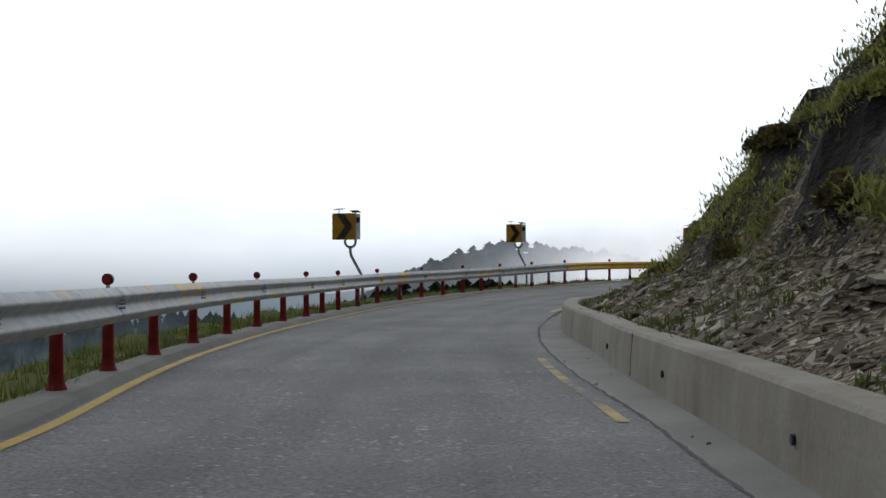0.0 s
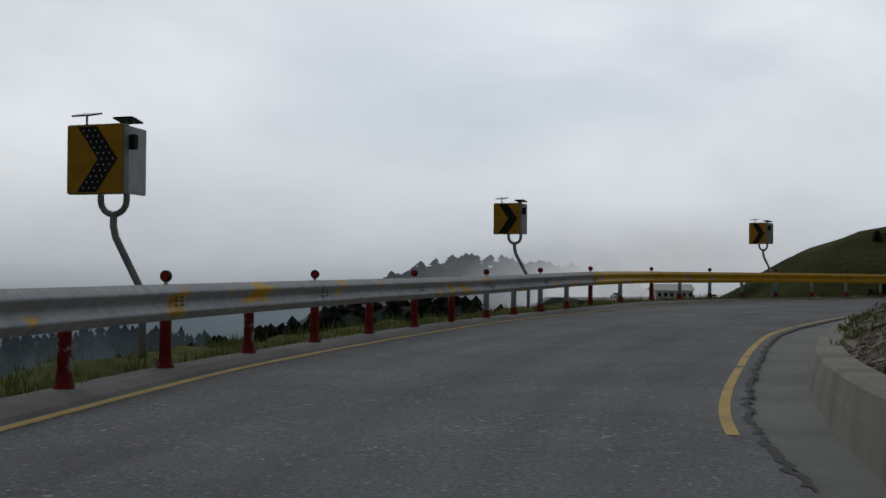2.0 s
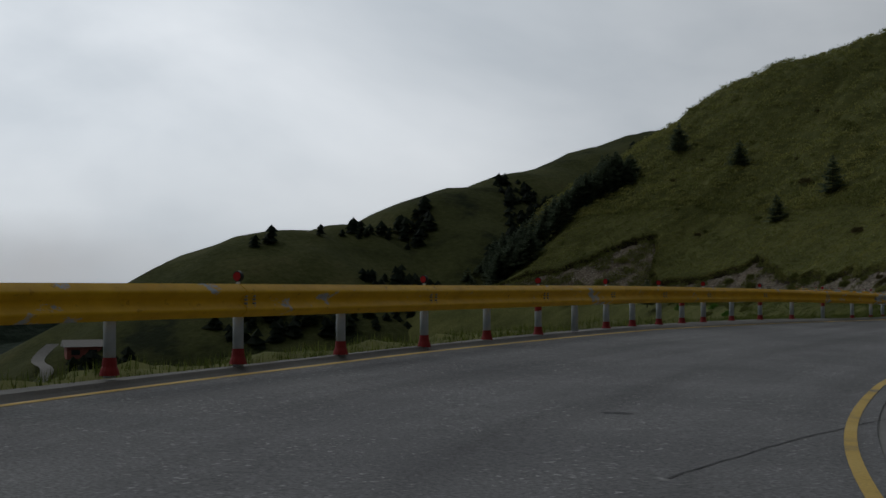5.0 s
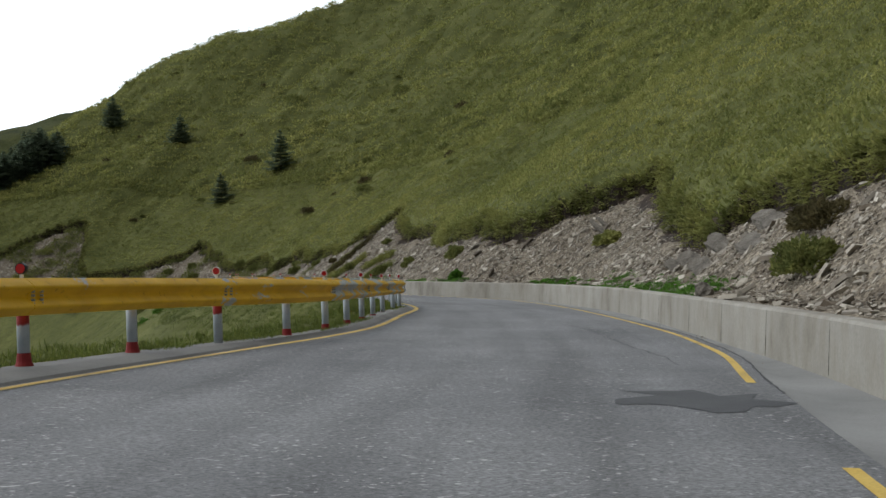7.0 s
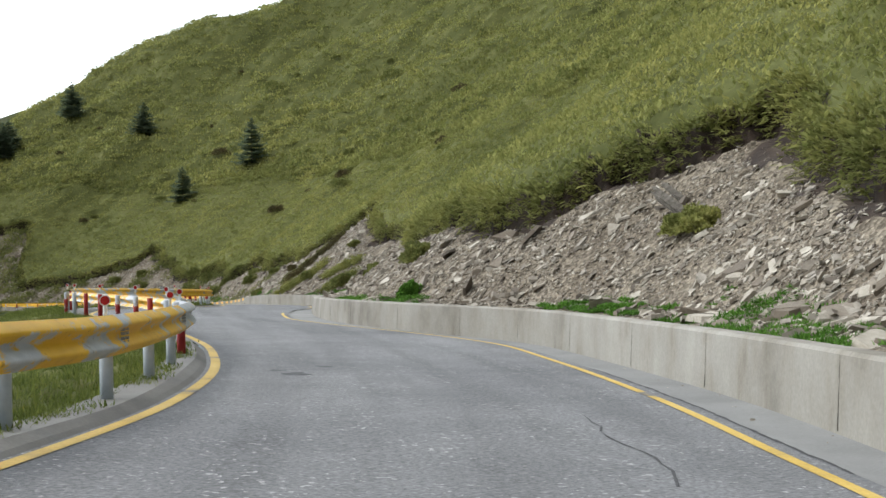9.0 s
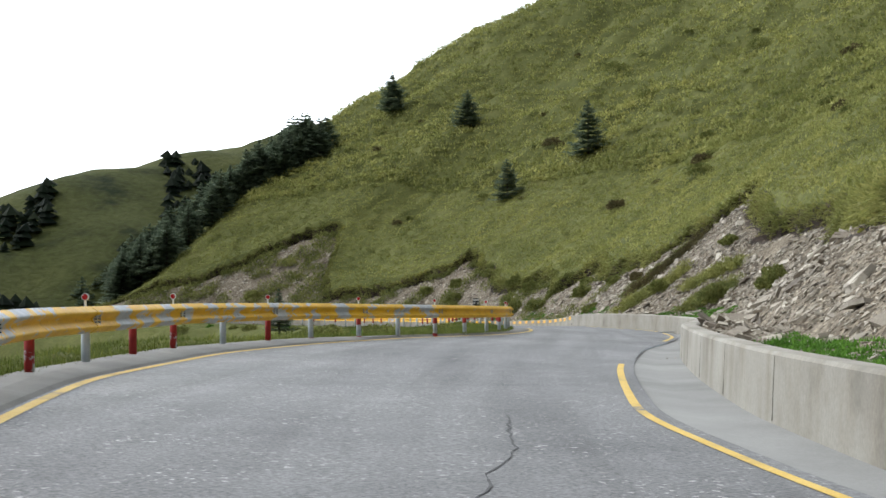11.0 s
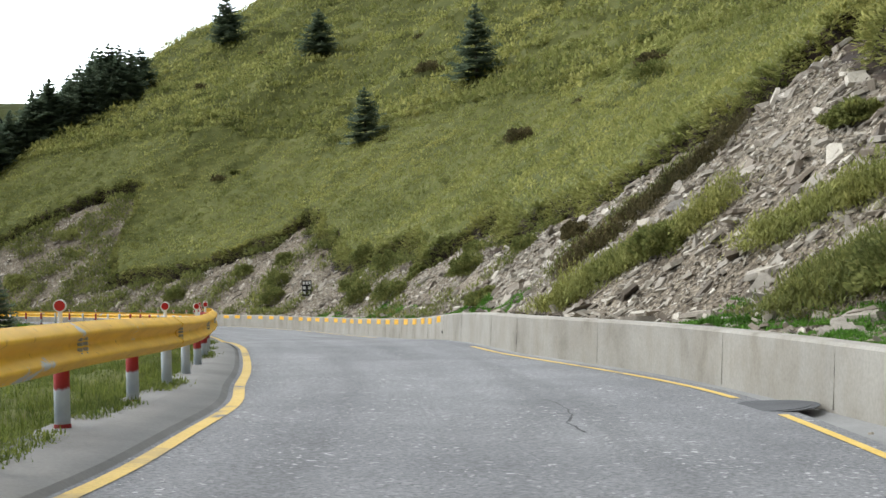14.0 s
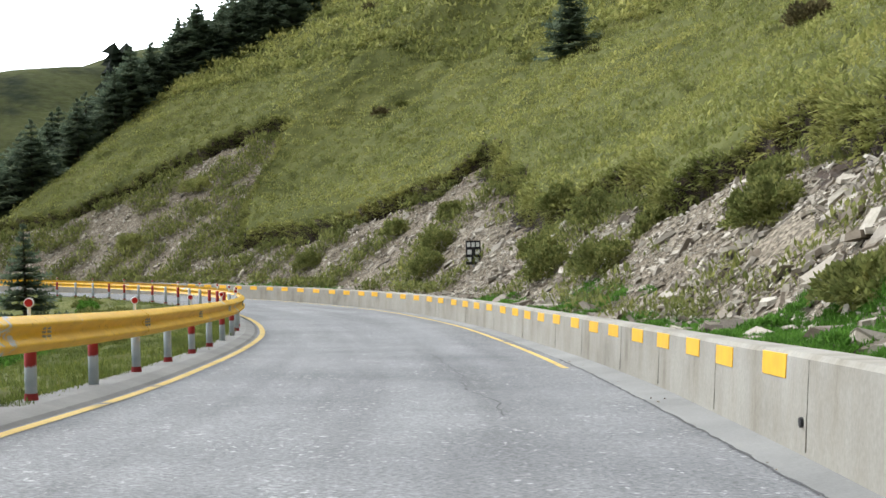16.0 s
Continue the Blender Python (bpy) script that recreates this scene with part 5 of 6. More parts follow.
def far_forest(name, count, height_at, region, tall, label, fat=0.36):
    """Distant conifers, each a few stacked ragged cones, in one mesh."""
    verts, faces = [], []
    x0, x1, y0, y1 = region
    r = random.Random(count)
    for _ in range(count):
        x, y = r.uniform(x0, x1), r.uniform(y0, y1)
        z = height_at(x, y)
        if z is None:
            continue
        h = tall * r.uniform(0.6, 1.3)
        for t in range(3):
            n, zz, rad = len(verts), z + h * (0.05 + 0.24 * t), h * (fat - 0.07 * t)
            verts.append((x + r.uniform(-0.3, 0.3) * rad, y, zz + h * 0.36))
            for k in range(6):
                q = rad * r.uniform(0.65, 1.2)
                a = k * 1.047 + r.uniform(-0.3, 0.3)
                verts.append((x + q * math.cos(a), y + q * math.sin(a), zz + r.uniform(-0.06, 0.06) * h))
            faces += [(n, n + 1 + k, n + 1 + (k + 1) % 6) for k in range(6)]
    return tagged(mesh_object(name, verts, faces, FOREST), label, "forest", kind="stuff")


far_forest("slope_forest", 5200, lambda x, y: wood_height(x, y) - 0.5 if wood_height(x, y) > -52 else None, (-120, 60, 150, 262), 3.0, "dark conifer forest on the slope below the road", 0.5)
far_forest("misty_hill_forest", 1500, lambda x, y: mist_height(x, y) - 0.5 if mist_height(x, y) > -40 else None, (-60, 130, 450, 540), 4.2, "conifers on the distant misty hill", 0.6)


far_forest("blue_hill_forest", 1800, lambda x, y: blue_height(x, y) - 0.5 if blue_height(x, y) > -60 else None, (-280, -30, 370, 460), 6.0, "conifers on the hazy blue hillside")


def spur_trees(x, y):
    z = spur_height(x, y)
    if z < -14 or y > 250 + (x - 76) * 0.39 or noise.noise(Vector((x * 0.055, y * 0.055, 1))) < 0.06:
        return None
    return z - 0.3


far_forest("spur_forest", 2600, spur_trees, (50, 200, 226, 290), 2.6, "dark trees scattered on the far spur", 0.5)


# ---- large loose slabs, each a piece of the slope ----
def loose_slabs():
    r = np.random.default_rng(5)
    kinds = []
    for _ in range(8):
        v, f = slab_mesh(r, 0.11)
        me = bpy.data.meshes.new("slab")
        me.from_pydata(v.tolist(), [], f)
        me.materials.append(STONE)
        kinds.append(me)
    for k, (x, y, z, size, turn) in enumerate(sorted(big_stones, key=lambda b: -b[3])[:270]):
        share("slab", kinds[k % 8], hillside, Matrix.Translation((x, y, z + 0.05)) @ turn.to_matrix().to_4x4() @ Matrix.Diagonal((size * 1.1, size, size * 0.9, 1)))


loose_slabs()


ROCK = two_tone("weathered_rock", [(0.3, (0.10, 0.088, 0.072)), (0.55, (0.20, 0.18, 0.15)), (0.75, (0.30, 0.275, 0.235))], 2.5, 14, 0.6, 0.9, 1.0, 0.06)


def outcrop():
    """Tilted rock ledges at the cut's bare end, and two pale blocks."""
    for s, d, size, turn in ((112.2, 1.5, (0.3, 0.6, 0.10), 0.5), (113.0, 1.3, (0.22, 0.5, 0.09), 0.55), (111, 1.9, (0.3, 0.6, 0.12), 0.45), (110.2, 1.3, (0.3, 0.5, 0.1), 0.4), (108, 1.9, (0.35, 0.6, 0.12), 0.3), (109, 2.5, (0.35, 0.7, 0.14), 0.35),
                             (125, 2.7, (0.10, 1.2, 0.05), 0.6), (125.6, 2.9, (0.12, 1.0, 0.05), 0.62), (126, 3.2, (0.08, 0.8, 0.05), 0.65), (186, 4.9, (0.3, 0.5, 0.07), 0.3), (182.5, 3.1, (0.25, 0.4, 0.07), 0.2), (104.8, 0.3, (0.2, 0.22, 0.24), 0.8)):
        bm = bmesh.new()
        bmesh.ops.create_icosphere(bm, subdivisions=3, radius=1.0)
        for v in bm.verts:
            c = v.co.copy()
            v.co = Vector((math.copysign(abs(c.x) ** 0.55, c.x), math.copysign(abs(c.y) ** 0.55, c.y), math.copysign(abs(c.z) ** 0.5, c.z))) * (1 + 0.34 * noise.fractal(c * 1.9 + Vector((s, d, 0)), 1, 2, 4))
            v.co = Vector((v.co.x * size[0] * 0.75, v.co.y * size[1] * 0.75, v.co.z * size[2] * 0.75))
        me = bpy.data.meshes.new("rock")
        bm.to_mesh(me)
        bm.free()
        me.materials.append(ROCK)
        x, y, z = slope_place(s, d)[:3]
        ob = new("rock", me)
        ob.matrix_basis = Matrix.Translation((x, y, z + 0.04)) @ Matrix.Rotation(heading(s), 4, "Z") @ Matrix.Rotation(-0.55, 4, "Y") @ Matrix.Rotation(turn, 4, "X")
        tagged(ob, "grey-brown slabby rock jutting from the slope", "rock", "rocks on the slope")


outcrop()

# ---- wall and road details ----
PATCH = plain("yellow_reflective_paint", (0.78, 0.42, 0.015), 0.4, 0, 0.08)


def wall_face(s0, s1, u0, u1, proud):
    """A thin plate laid on the wall's leaning face."""
    s = np.linspace(s0, s1, 4)
    lean = lambda u: 0.015 * u / 0.2 if u < 0.2 else 0.015 + 0.02 * (u - 0.2) / 0.32
    rows = np.stack([place(s, -(wall_line(s) + lean(u) - p), u) for u, p in ((u0, -0.01), (u0, proud), (u1, proud), (u1, -0.01))], 1)
    faces = grid_faces(4, 4, True) + [[0, 1, 2, 3], [15, 14, 13, 12]]
    return rows.reshape(-1, 3), faces


def wall_patches():
    wall = bpy.data.objects["wall_far"]
    r = random.Random(2)
    s = 190.3
    while s < 262:
        h = r.uniform(-0.01, 0.01)
        ob = mesh_object("reflective_patch", *wall_face(s - 0.34, s + 0.34, 0.375 + h, 0.52 + h, 0.006), PATCH)
        ob.parent = wall
        s += r.uniform(1.45, 1.75)


wall_patches()
DARK = plain("dark_tar", (0.06, 0.06, 0.062), 0.85, 0, 0.25, 20)
FRESH = two_tone("dark_repair_asphalt", [(0.3, (0.06, 0.062, 0.066)), (0.7, (0.09, 0.092, 0.096))], 1.5, 60, 0.4, 0.85, 0.4, 0.005)


def cracks():
    """Wandering cracks in the asphalt, thin dark strips, and the torn seam along the gutter."""
    verts, faces = [], []
    r = random.Random(9)

    def run(points, w0):
        pts = np.array([place(s, l, 0.004) for s, l in points])
        for i in range(len(pts) - 1):
            d = pts[i + 1] - pts[i]
            n = np.array([-d[1], d[0], 0]) / (np.hypot(d[0], d[1]) + 1e-6)
            a, b = w0 * r.uniform(0.4, 1.3), w0 * r.uniform(0.4, 1.3)
            k = len(verts)
            verts.extend([pts[i] - n * a, pts[i] + n * a, pts[i + 1] + n * b, pts[i + 1] - n * b])
            faces.append((k, k + 3, k + 2, k + 1))

    def wander(s, l, ds, dl, n, w=0.008, jit=0.05):
        pts, a = [], 0.0
        for k in range(n):
            a += r.uniform(-jit, jit)
            pts.append((s + ds * k + a * (abs(dl) > 0.05), l + dl * k + a * (abs(dl) <= 0.05)))
        run(pts, w)

    for s, l, ds, dl, n in ((16, -0.6, 0.02, 0.12, 12), (17.5, 1.4, -0.03, 0.13, 10), (66, -0.2, 0.2, -0.06, 24),
                            (72, 1.2, 0.03, -0.06, 9), (95, -1.3, 0.25, 0.012, 40), (99, -1.5, 0.2, 0.03, 26), (109.5, -1.08, 0.25, -0.008, 14), (169.0, -0.77, 0.2, 0.01, 14), (116.5, 1.4, 0.02, -0.1, 12), (117.2, 1.2, 0.02, -0.1, 7),
                            (155, 0.8, 0.05, -0.13, 20), (156.4, 1.9, 0.03, -0.13, 16), (184.5, 2.3, 0.03, -0.17, 23), (186, 2.2, 0.02, -0.2, 18), (191.8, -0.53, 0.25, 0.006, 40),
                            (170, 0.4, 0.04, -0.13, 14), (131, 0.9, 0.2, 0.0, 30)):
        wander(s, l, ds, dl, n)
    # the broken place across the lane
    for s, l, ds, dl, n in ((45.1, 3.75, 0.01, -0.12, 9), (45.4, 2.5, 0.01, -0.12, 9), (45.7, 1.7, -0.03, -0.12, 16), (45.2, 1.9, -0.02, -0.12, 10), (44.7, 0.9, -0.05, -0.13, 10), (44.9, 2.9, 0.0, -0.11, 7), (44.3, 1.6, 0.02, -0.12, 8)):
        wander(s, l, ds, dl, n, 0.024, 0.04)
    for s0, s1, jit, w in ((5, 24, 0.015, 0.016), (29, 62, 0.04, 0.03), (92, 106, 0.012, 0.013), (110, 118, 0.012, 0.013), (148, 161, 0.015, 0.016), (186, 200, 0.015, 0.013)):
        pts = [(s, -(right_line(s) + 0.17 + r.uniform(-jit, jit))) for s in np.arange(s0, s1, 0.18)]
        run(pts, w)
    ob = mesh_object("road_cracks", verts, faces, DARK)
    tagged(ob, "dark cracks and torn seams in the asphalt", "cracks", kind="stuff")
    # repaired places
    for s, l, a, b in ((91.3, -1.2, 1.0, 0.75), (116.6, 1.1, 0.28, 0.16), (117.1, 1.3, 0.12, 0.12), (117.8, 0.75, 0.15, 0.13), (69.4, 0.6, 0.12, 0.22)):
        n = 16
        pts = [place(s + a * math.cos(k * 6.283 / n) * r.uniform(0.4, 1.1), l + b * math.sin(k * 6.283 / n) * r.uniform(0.4, 1.1), 0.0035) for k in range(n)]
        ob = mesh_object("road_patch", pts, [list(range(n))], FRESH)
        tagged(ob, "dark repaired patch in the asphalt", "road patch", kind="structure")


cracks()


def drain_holes():
    """Small dark weep holes in the walls and bits of stone in the gutter."""
    bm = bmesh.new()
    tube(bm, [(0.02, 0, 0), (-0.012, 0, 0)], 0.03, 8)
    me = bpy.data.meshes.new("weep_hole")
    bm.to_mesh(me)
    bm.free()
    me.materials.append(BLACK)
    for wall, ss in (("wall_near", (6.4, 10.5, 14.6)), ("wall_far", (152.6, 158, 163, 189.5))):
        for s in ss:
            q = place(s, -(wall_line(s) + 0.006), 0.16)
            share("weep_hole", me, bpy.data.objects[wall], Matrix.Translation(q) @ Matrix.Rotation(heading(s), 4, "Z"))
    pl, sz, tu = [], [], []
    for _ in range(110):
        s = rng.choice([rng.uniform(4, 30), rng.uniform(148, 172), rng.uniform(186, 205), rng.uniform(95, 120)])
        l = -(right_line(s) + 0.2 + (wall_line(s) - right_line(s) - 0.25) * rng.random())
        pl.append(place(s, l, -0.015)), sz.append(min(0.026, 0.007 * math.exp(abs(rng.normal(0, 0.8))))), tu.append((0.1, 0.1, rng.uniform(0, 6)))
    stones("gutter_stones", pl, sz, tu, "small stones fallen into the gutter", 0.3)


drain_holes()


def wall_joints():
    """Dark seams between the wall's pours, and a round iron cover in the road."""
    seam = plain("dark_seam", (0.245, 0.228, 0.195), 0.9, 0, 0.4, 9)
    r = random.Random(12)
    for wall, s0, s1, high in (("wall_near", 12.4, 14, 0.40), ("wall_far", 94, 262, 0.52)):
        s = s0
        while s < s1:
            ob = mesh_object("joint", *wall_face(s - 0.004, s + 0.004, 0.0, high, 0.003), seam)
            ob.parent = bpy.data.objects[wall]
            s += r.choice((2.4, 3.0, 3.0, 3.6))
    bm = bmesh.new()
    tube(bm, [(0, 0, 0), (0, 0, 0.006)], 0.44, 40)
    tube(bm, [(0, 0, 0), (0, 0, 0.010)], 0.37, 40)
    me = bpy.data.meshes.new("manhole_cover")
    bm.to_mesh(me)
    bm.free()
    me.materials.append(FRESH)
    ob = new("manhole_cover", me)
    ob.matrix_basis = Matrix.Translation(place(171.0, -2.42, 0.0)) @ Matrix.Rotation(heading(171), 4, "Z") @ Matrix.Rotation(-math.atan(tilt(171)), 4, "Y")
    tagged(ob, "dark round iron cover set in the asphalt", "manhole cover")


wall_joints()


def marker_board():
    root = new("marker_board")
    tagged(root, "black board with white rectangles on a short post", "marker board")
    x, y, z = slope_place(221.8, 1.9)[:3]
    root.matrix_basis = Matrix.Translation((x, y, z)) @ Matrix.Rotation(heading(204), 4, "Z")
    bm = bmesh.new()
    tube(bm, [(0, 0.03, -0.2), (0, 0.03, 0.7)], 0.03, 8)
    part("post", bm, STEEL, root)
    bm = bmesh.new()
    box(bm, (0.46, 0.025, 0.74), (0, 0, 0.46), 0.005)
    plate = part("board", bm, SIGN_BLACK, root)
    for row, cols in ((0.71, (-0.14, 0.0, 0.14)), (0.48, (-0.12, 0.13)), (0.25, (-0.13, 0.10))):
        for c in cols:
            bm = bmesh.new()
            box(bm, (0.10 if len(cols) == 3 else 0.13, 0.006, 0.14), (c, -0.017, row))
            part("white_bar", bm, WHITE, plate)


marker_board()


# ---- the far side of the valley ----
PALE = two_tone("pale_gravel", [(0.3, (0.24, 0.235, 0.22)), (0.7, (0.36, 0.355, 0.34))], 0.05, 2, 0.3, 0.95, 0.2, 0.05)
GREEN_ROOF = plain("green_metal_roof", (0.06, 0.30, 0.22), 0.4)
RED_ROOF = plain("brick_red_paint", (0.32, 0.10, 0.08), 0.7)
GLASS_DARK = plain("dark_window", (0.03, 0.035, 0.04), 0.2)


def flat_ground(name, cx, cy, z, rx, ry, label):
    n = 36
    r = random.Random(7)
    pts = [(cx + rx * math.cos(k * 6.283 / n) * r.uniform(0.85, 1.1), cy + ry * math.sin(k * 6.283 / n) * r.uniform(0.85, 1.1), z) for k in range(n)]
    low = [(cx + (p[0] - cx) * 1.25, cy + (p[1] - cy) * 1.25, z - 9) for p in pts]
    ob = mesh_object(name, pts + low, [list(range(n))] + [[k, n + k, n + (k + 1) % n, (k + 1) % n] for k in range(n)], [PALE, VALLEY], False, [0] + [1] * n)
    return tagged(ob, label, "car park", kind="structure")


flat_ground("car_park", 98, 398, -8.6, 58, 54, "pale gravel car park across the valley")


def house(x, y, z, turn, size, wall_mat, roof_mat, label, windows=4):
    """A low gabled building: origin on the ground at its middle."""
    root = new("house")
    root.matrix_basis = Matrix.Translation((x, y, z)) @ Matrix.Rotation(turn, 4, "Z")
    tagged(root, label, "house")
    lx, ly, h = size
    bm = bmesh.new()
    box(bm, (lx, ly, h), (0, 0, h / 2))
    part("wall", bm, wall_mat, root)
    bm = bmesh.new()
    rise, o = ly * 0.28, 0.5
    v = [bm.verts.new(p) for p in ((-lx / 2 - o, -ly / 2 - o, h), (lx / 2 + o, -ly / 2 - o, h), (lx / 2 + o, ly / 2 + o, h), (-lx / 2 - o, ly / 2 + o, h), (-lx / 2 - o, 0, h + rise), (lx / 2 + o, 0, h + rise))]
    for q in ((0, 1, 5, 4), (2, 3, 4, 5), (1, 2, 5), (3, 0, 4), (3, 2, 1, 0)):
        bm.faces.new([v[k] for k in q])
    part("roof", bm, roof_mat, root)
    for k in range(windows):
        bm = bmesh.new()
        box(bm, (lx / windows * 0.5, 0.1, h * 0.4), (-lx / 2 + lx / windows * (k + 0.5), -ly / 2 - 0.03, h * 0.55))
        part("window", bm, GLASS_DARK, root)
    return root


house(71.5, 381, -8.6, 0.15, (10.5, 6, 2.6), WHITE, WHITE, "long low white building beside the car park", 6)
house(86, 347, -9.2, -0.2, (9, 8, 2.2), plain("grey_render", (0.35, 0.35, 0.33), 0.8), GREEN_ROOF, "small house with a green metal roof", 3)
house(53.2, 240.5, spur_height(53.2, 238) - 0.2, -0.1, (4.6, 3.2, 1.7), RED_ROOF, plain("grey_roof", (0.25, 0.24, 0.23), 0.7), "small brick-red house in the valley", 2)
CAR_COLOURS = [plain("white_car_paint", (0.7, 0.7, 0.7), 0.3), plain("silver_car_paint", (0.4, 0.41, 0.42), 0.3), plain("dark_car_paint", (0.05, 0.06, 0.08), 0.3)]


def parked_car(x, y, z, turn, paint):
    root = new("car")
    root.matrix_basis = Matrix.Translation((x, y, z)) @ Matrix.Rotation(turn, 4, "Z")
    tagged(root, "parked car seen far off on the gravel", "car", "cars on the car park")
    bm = bmesh.new()
    box(bm, (4.2, 1.7, 0.65), (0, 0, 0.65), 0.15)
    part("body", bm, paint, root)
    bm = bmesh.new()
    box(bm, (2.2, 1.5, 0.55), (-0.2, 0, 1.2), 0.2)
    part("cabin", bm, GLASS_DARK, root)
    for wx in (-1.3, 1.3):
        for wy in (-0.8, 0.8):
            bm = bmesh.new()
            tube(bm, [(wx, wy - 0.09, 0.32), (wx, wy + 0.09, 0.32)], 0.32, 12)
            part("wheel", bm, BLACK, root)


for k, (x, y) in enumerate(((84, 384), (89, 385), (94, 386), (104, 378), (112, 380), (124, 384), (58, 392), (80, 398))):
    parked_car(x, y, -8.6, 1.2 + 0.1 * k, CAR_COLOURS[k % 3])


def valley_lane():
    """A pale lane bending down the spur's foot."""
    v, n = [], 30
    for k in range(n):
        f = k / (n - 1)
        x, y = 44.5 + 6.5 * f + 1.5 * math.sin(f * 6.0), 234.5 + 13 * f
        z = spur_height(x, y) + 0.5
        v += [(x - 0.9, y, z), (x + 0.9, y, z)]
    tagged(mesh_object("lane", v, grid_faces(n, 2, True), PALE), "pale lane winding down into the valley", "lane", kind="structure")


valley_lane()


# ---- drifting cloud ----
def mist_material(name, density, scale, colour, bright):
    """Far drifts of cloud, their light put in as emission near the sky's; torn, and thin towards the rim."""
    m, nt, b = material(name, 1.0)
    nt.nodes.remove(b)
    uv, sep = nt.nodes.new("ShaderNodeUVMap"), nt.nodes.new("ShaderNodeSeparateXYZ")
    nt.links.new(uv.outputs["UV"], sep.inputs["Vector"])
    tear = ramp_node(nt, noise_node(nt, scale, 5, 0.6), [(0.30, (0, 0, 0)), (0.70, (1, 1, 1))])
    rim, amount = nt.nodes.new("ShaderNodeMath"), nt.nodes.new("ShaderNodeMath")
    rim.operation = amount.operation = "MULTIPLY"
    nt.links.new(sep.outputs["X"], rim.inputs[0])
    nt.links.new(tear, rim.inputs[1])
    amount.inputs[1].default_value, amount.use_clamp = density, True
    nt.links.new(rim.outputs[0], amount.inputs[0])
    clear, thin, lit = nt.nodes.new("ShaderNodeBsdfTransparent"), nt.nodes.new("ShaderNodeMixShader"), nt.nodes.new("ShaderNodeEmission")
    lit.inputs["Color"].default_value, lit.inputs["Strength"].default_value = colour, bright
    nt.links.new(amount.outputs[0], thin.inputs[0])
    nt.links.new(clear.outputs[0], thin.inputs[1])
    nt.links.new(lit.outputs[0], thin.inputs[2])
    nt.links.new(thin.outputs[0], nt.nodes["Material Output"].inputs["Surface"])
    return m


def cloud_sheet(name, cx, cy, cz, wide, high, mat, seed, label, turn=0.0):
    """A bulging drift of cloud; its coordinate u falls to nothing at the rim."""
    nx_, nz_ = 28, 14
    verts, us = [], []
    for j in range(nz_):
        for i in range(nx_):
            a, b_ = i / (nx_ - 1) * 2 - 1, j / (nz_ - 1) * 2 - 1
            rr = min(1, math.hypot(a, b_))
            y = 12 * (1 - rr * rr) + 5 * noise.noise(Vector((a * 2 + seed, b_ * 2, 0)))
            verts.append((a * wide, -y, b_ * high))
            us.append((1 - rr) ** 0.8)
    ob = mesh_object(name, verts, grid_faces(nz_, nx_), mat, True)
    uv = ob.data.uv_layers.new(name="UVMap")
    for lp in ob.data.loops:
        uv.data[lp.index].uv = (us[lp.vertex_index], 0)
    ob.matrix_basis = Matrix.Translation((cx, cy, cz)) @ Matrix.Rotation(turn, 4, "Z")
    ob.visible_shadow = False
    return tagged(ob, label, "cloud", kind="stuff")


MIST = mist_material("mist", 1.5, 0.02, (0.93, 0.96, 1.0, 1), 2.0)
# dim blue emission, put in as haze over the valley
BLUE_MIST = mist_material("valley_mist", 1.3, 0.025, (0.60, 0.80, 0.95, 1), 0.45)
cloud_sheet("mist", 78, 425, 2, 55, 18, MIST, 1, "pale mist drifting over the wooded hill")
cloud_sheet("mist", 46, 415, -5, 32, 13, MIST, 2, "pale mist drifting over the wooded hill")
# faint glowing sheet added for the haze of the air before the hill
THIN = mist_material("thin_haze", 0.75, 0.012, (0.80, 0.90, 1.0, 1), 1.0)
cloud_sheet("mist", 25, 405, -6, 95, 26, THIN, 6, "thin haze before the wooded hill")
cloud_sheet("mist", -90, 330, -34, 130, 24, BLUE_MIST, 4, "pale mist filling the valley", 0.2)


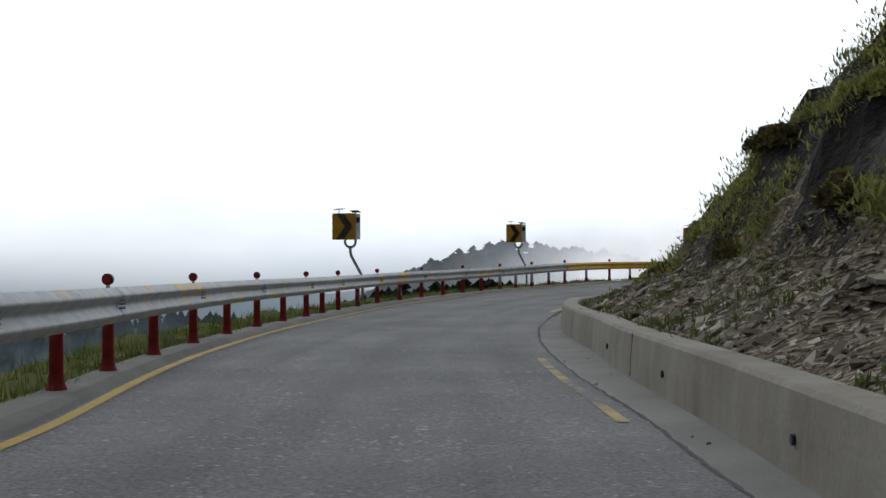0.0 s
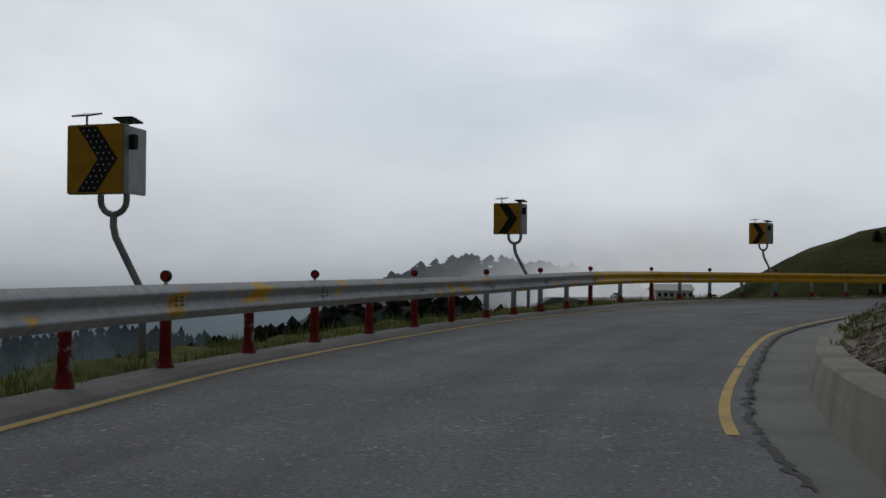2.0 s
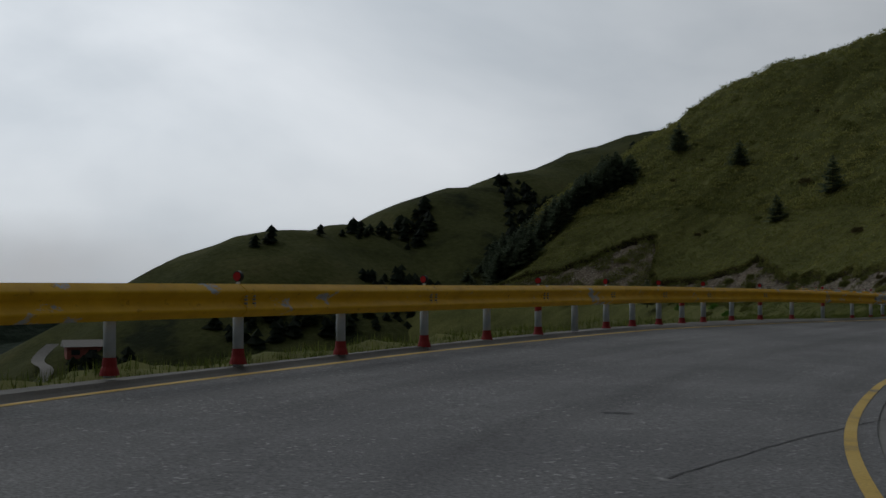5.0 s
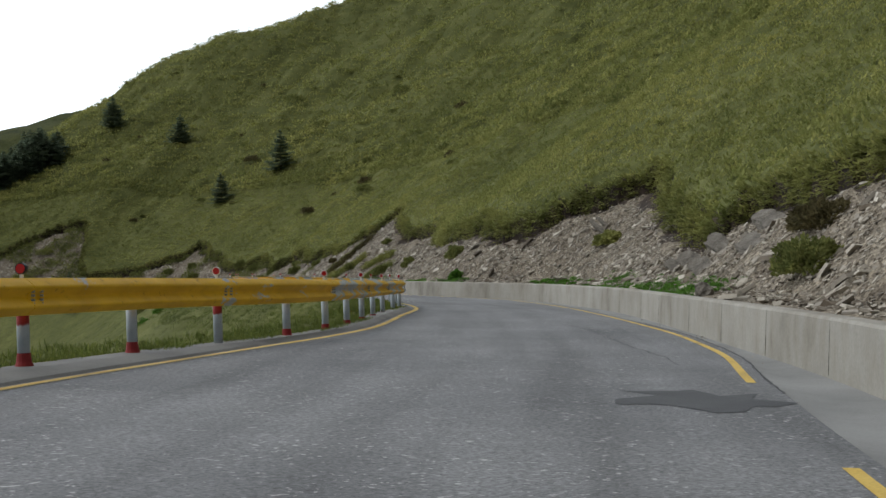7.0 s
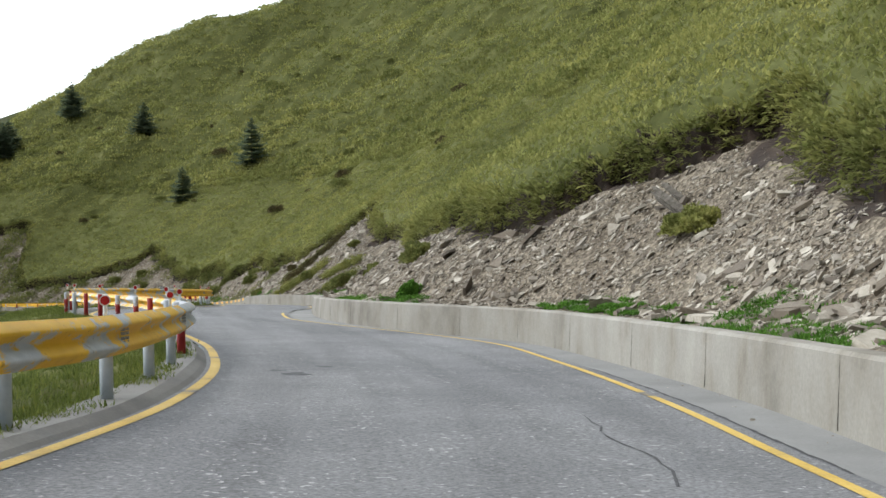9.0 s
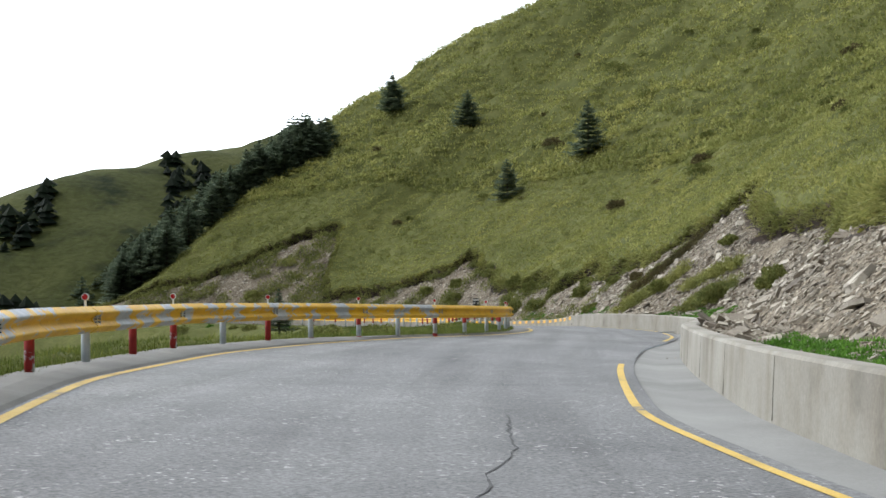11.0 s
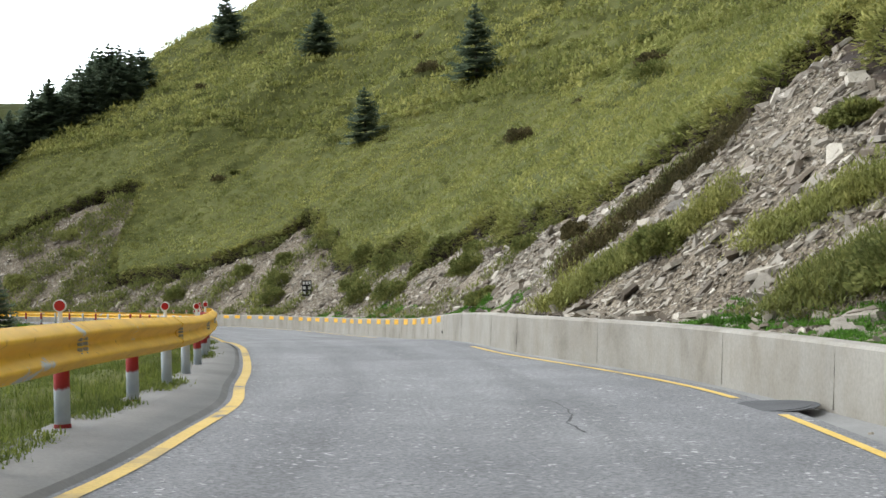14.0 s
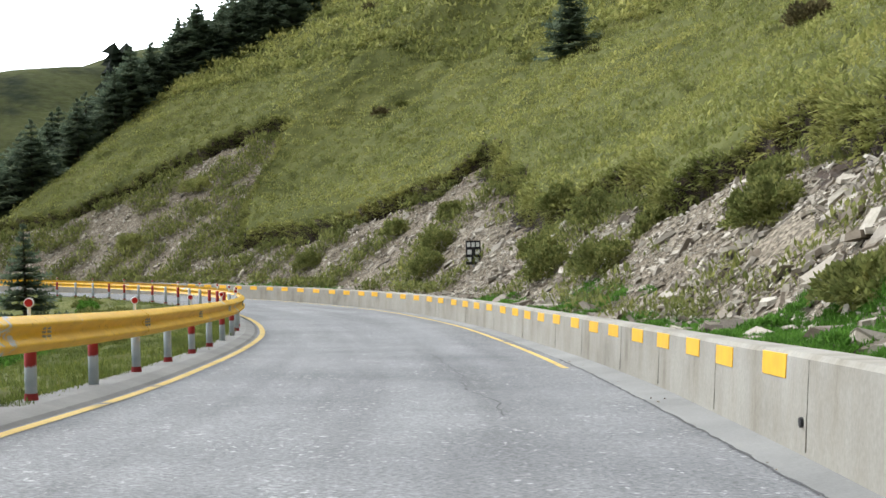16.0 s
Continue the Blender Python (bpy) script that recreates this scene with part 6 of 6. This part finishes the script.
def haze_backdrop():
    """Added shell all round, painted as far haze to hide the horizon: it emits light like the sky's and clears upwards.
    """
    n, radius = 96, 1100.0
    rise = np.linspace(-0.30, 0.12, 22)
    verts = [(radius * math.cos(k * 2 * math.pi / n), radius * math.sin(k * 2 * math.pi / n), radius * e) for e in rise for k in range(n)]
    faces = [[j * n + k, j * n + (k + 1) % n, (j + 1) * n + (k + 1) % n, (j + 1) * n + k] for j in range(len(rise) - 1) for k in range(n)]
    m, nt, b = material("far_haze", 1.0)
    nt.nodes.remove(b)
    co, unit, dot = nt.nodes.new("ShaderNodeTexCoord"), nt.nodes.new("ShaderNodeVectorMath"), nt.nodes.new("ShaderNodeVectorMath")
    unit.operation, dot.operation = "NORMALIZE", "DOT_PRODUCT"
    dot.inputs[1].default_value = tuple(Vector((math.sin(radians(GLOW_AZ)), math.cos(radians(GLOW_AZ)), math.tan(radians(GLOW_EL)))).normalized())
    nt.links.new(co.outputs["Object"], unit.inputs[0])
    nt.links.new(unit.outputs[0], dot.inputs[0])
    lift, power, scale = nt.nodes.new("ShaderNodeMath"), nt.nodes.new("ShaderNodeMath"), nt.nodes.new("ShaderNodeMath")
    lift.operation, power.operation, scale.operation = "MAXIMUM", "POWER", "MULTIPLY_ADD"
    lift.inputs[1].default_value, power.inputs[1].default_value = 0.0, 2.5
    scale.inputs[1].default_value, scale.inputs[2].default_value = 2.9, 0.45
    nt.links.new(dot.outputs["Value"], lift.inputs[0])
    nt.links.new(lift.outputs[0], power.inputs[0])
    nt.links.new(power.outputs[0], scale.inputs[0])
    sep = nt.nodes.new("ShaderNodeSeparateXYZ")
    nt.links.new(unit.outputs[0], sep.inputs["Vector"])
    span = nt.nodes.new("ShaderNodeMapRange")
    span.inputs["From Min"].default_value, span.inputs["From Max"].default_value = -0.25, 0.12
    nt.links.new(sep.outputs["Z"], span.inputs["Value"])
    # haze tone put into the emission: bluish and dim below, as bright as the sky above
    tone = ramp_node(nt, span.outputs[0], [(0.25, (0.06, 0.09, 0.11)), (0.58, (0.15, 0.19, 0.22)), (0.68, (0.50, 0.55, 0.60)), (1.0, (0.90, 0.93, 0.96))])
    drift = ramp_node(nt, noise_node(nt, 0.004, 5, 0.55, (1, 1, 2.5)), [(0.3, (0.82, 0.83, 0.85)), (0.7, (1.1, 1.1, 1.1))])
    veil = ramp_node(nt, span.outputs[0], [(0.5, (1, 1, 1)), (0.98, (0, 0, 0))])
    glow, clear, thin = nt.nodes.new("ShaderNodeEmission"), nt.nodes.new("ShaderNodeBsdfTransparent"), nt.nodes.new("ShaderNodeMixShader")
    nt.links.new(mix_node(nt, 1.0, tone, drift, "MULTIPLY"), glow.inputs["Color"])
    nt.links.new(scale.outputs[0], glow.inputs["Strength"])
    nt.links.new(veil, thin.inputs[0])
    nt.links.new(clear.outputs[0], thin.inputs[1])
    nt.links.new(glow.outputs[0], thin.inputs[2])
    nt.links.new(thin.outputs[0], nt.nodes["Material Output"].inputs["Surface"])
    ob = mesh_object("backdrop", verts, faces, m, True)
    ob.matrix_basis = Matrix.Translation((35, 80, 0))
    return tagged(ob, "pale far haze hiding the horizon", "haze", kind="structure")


haze_backdrop()
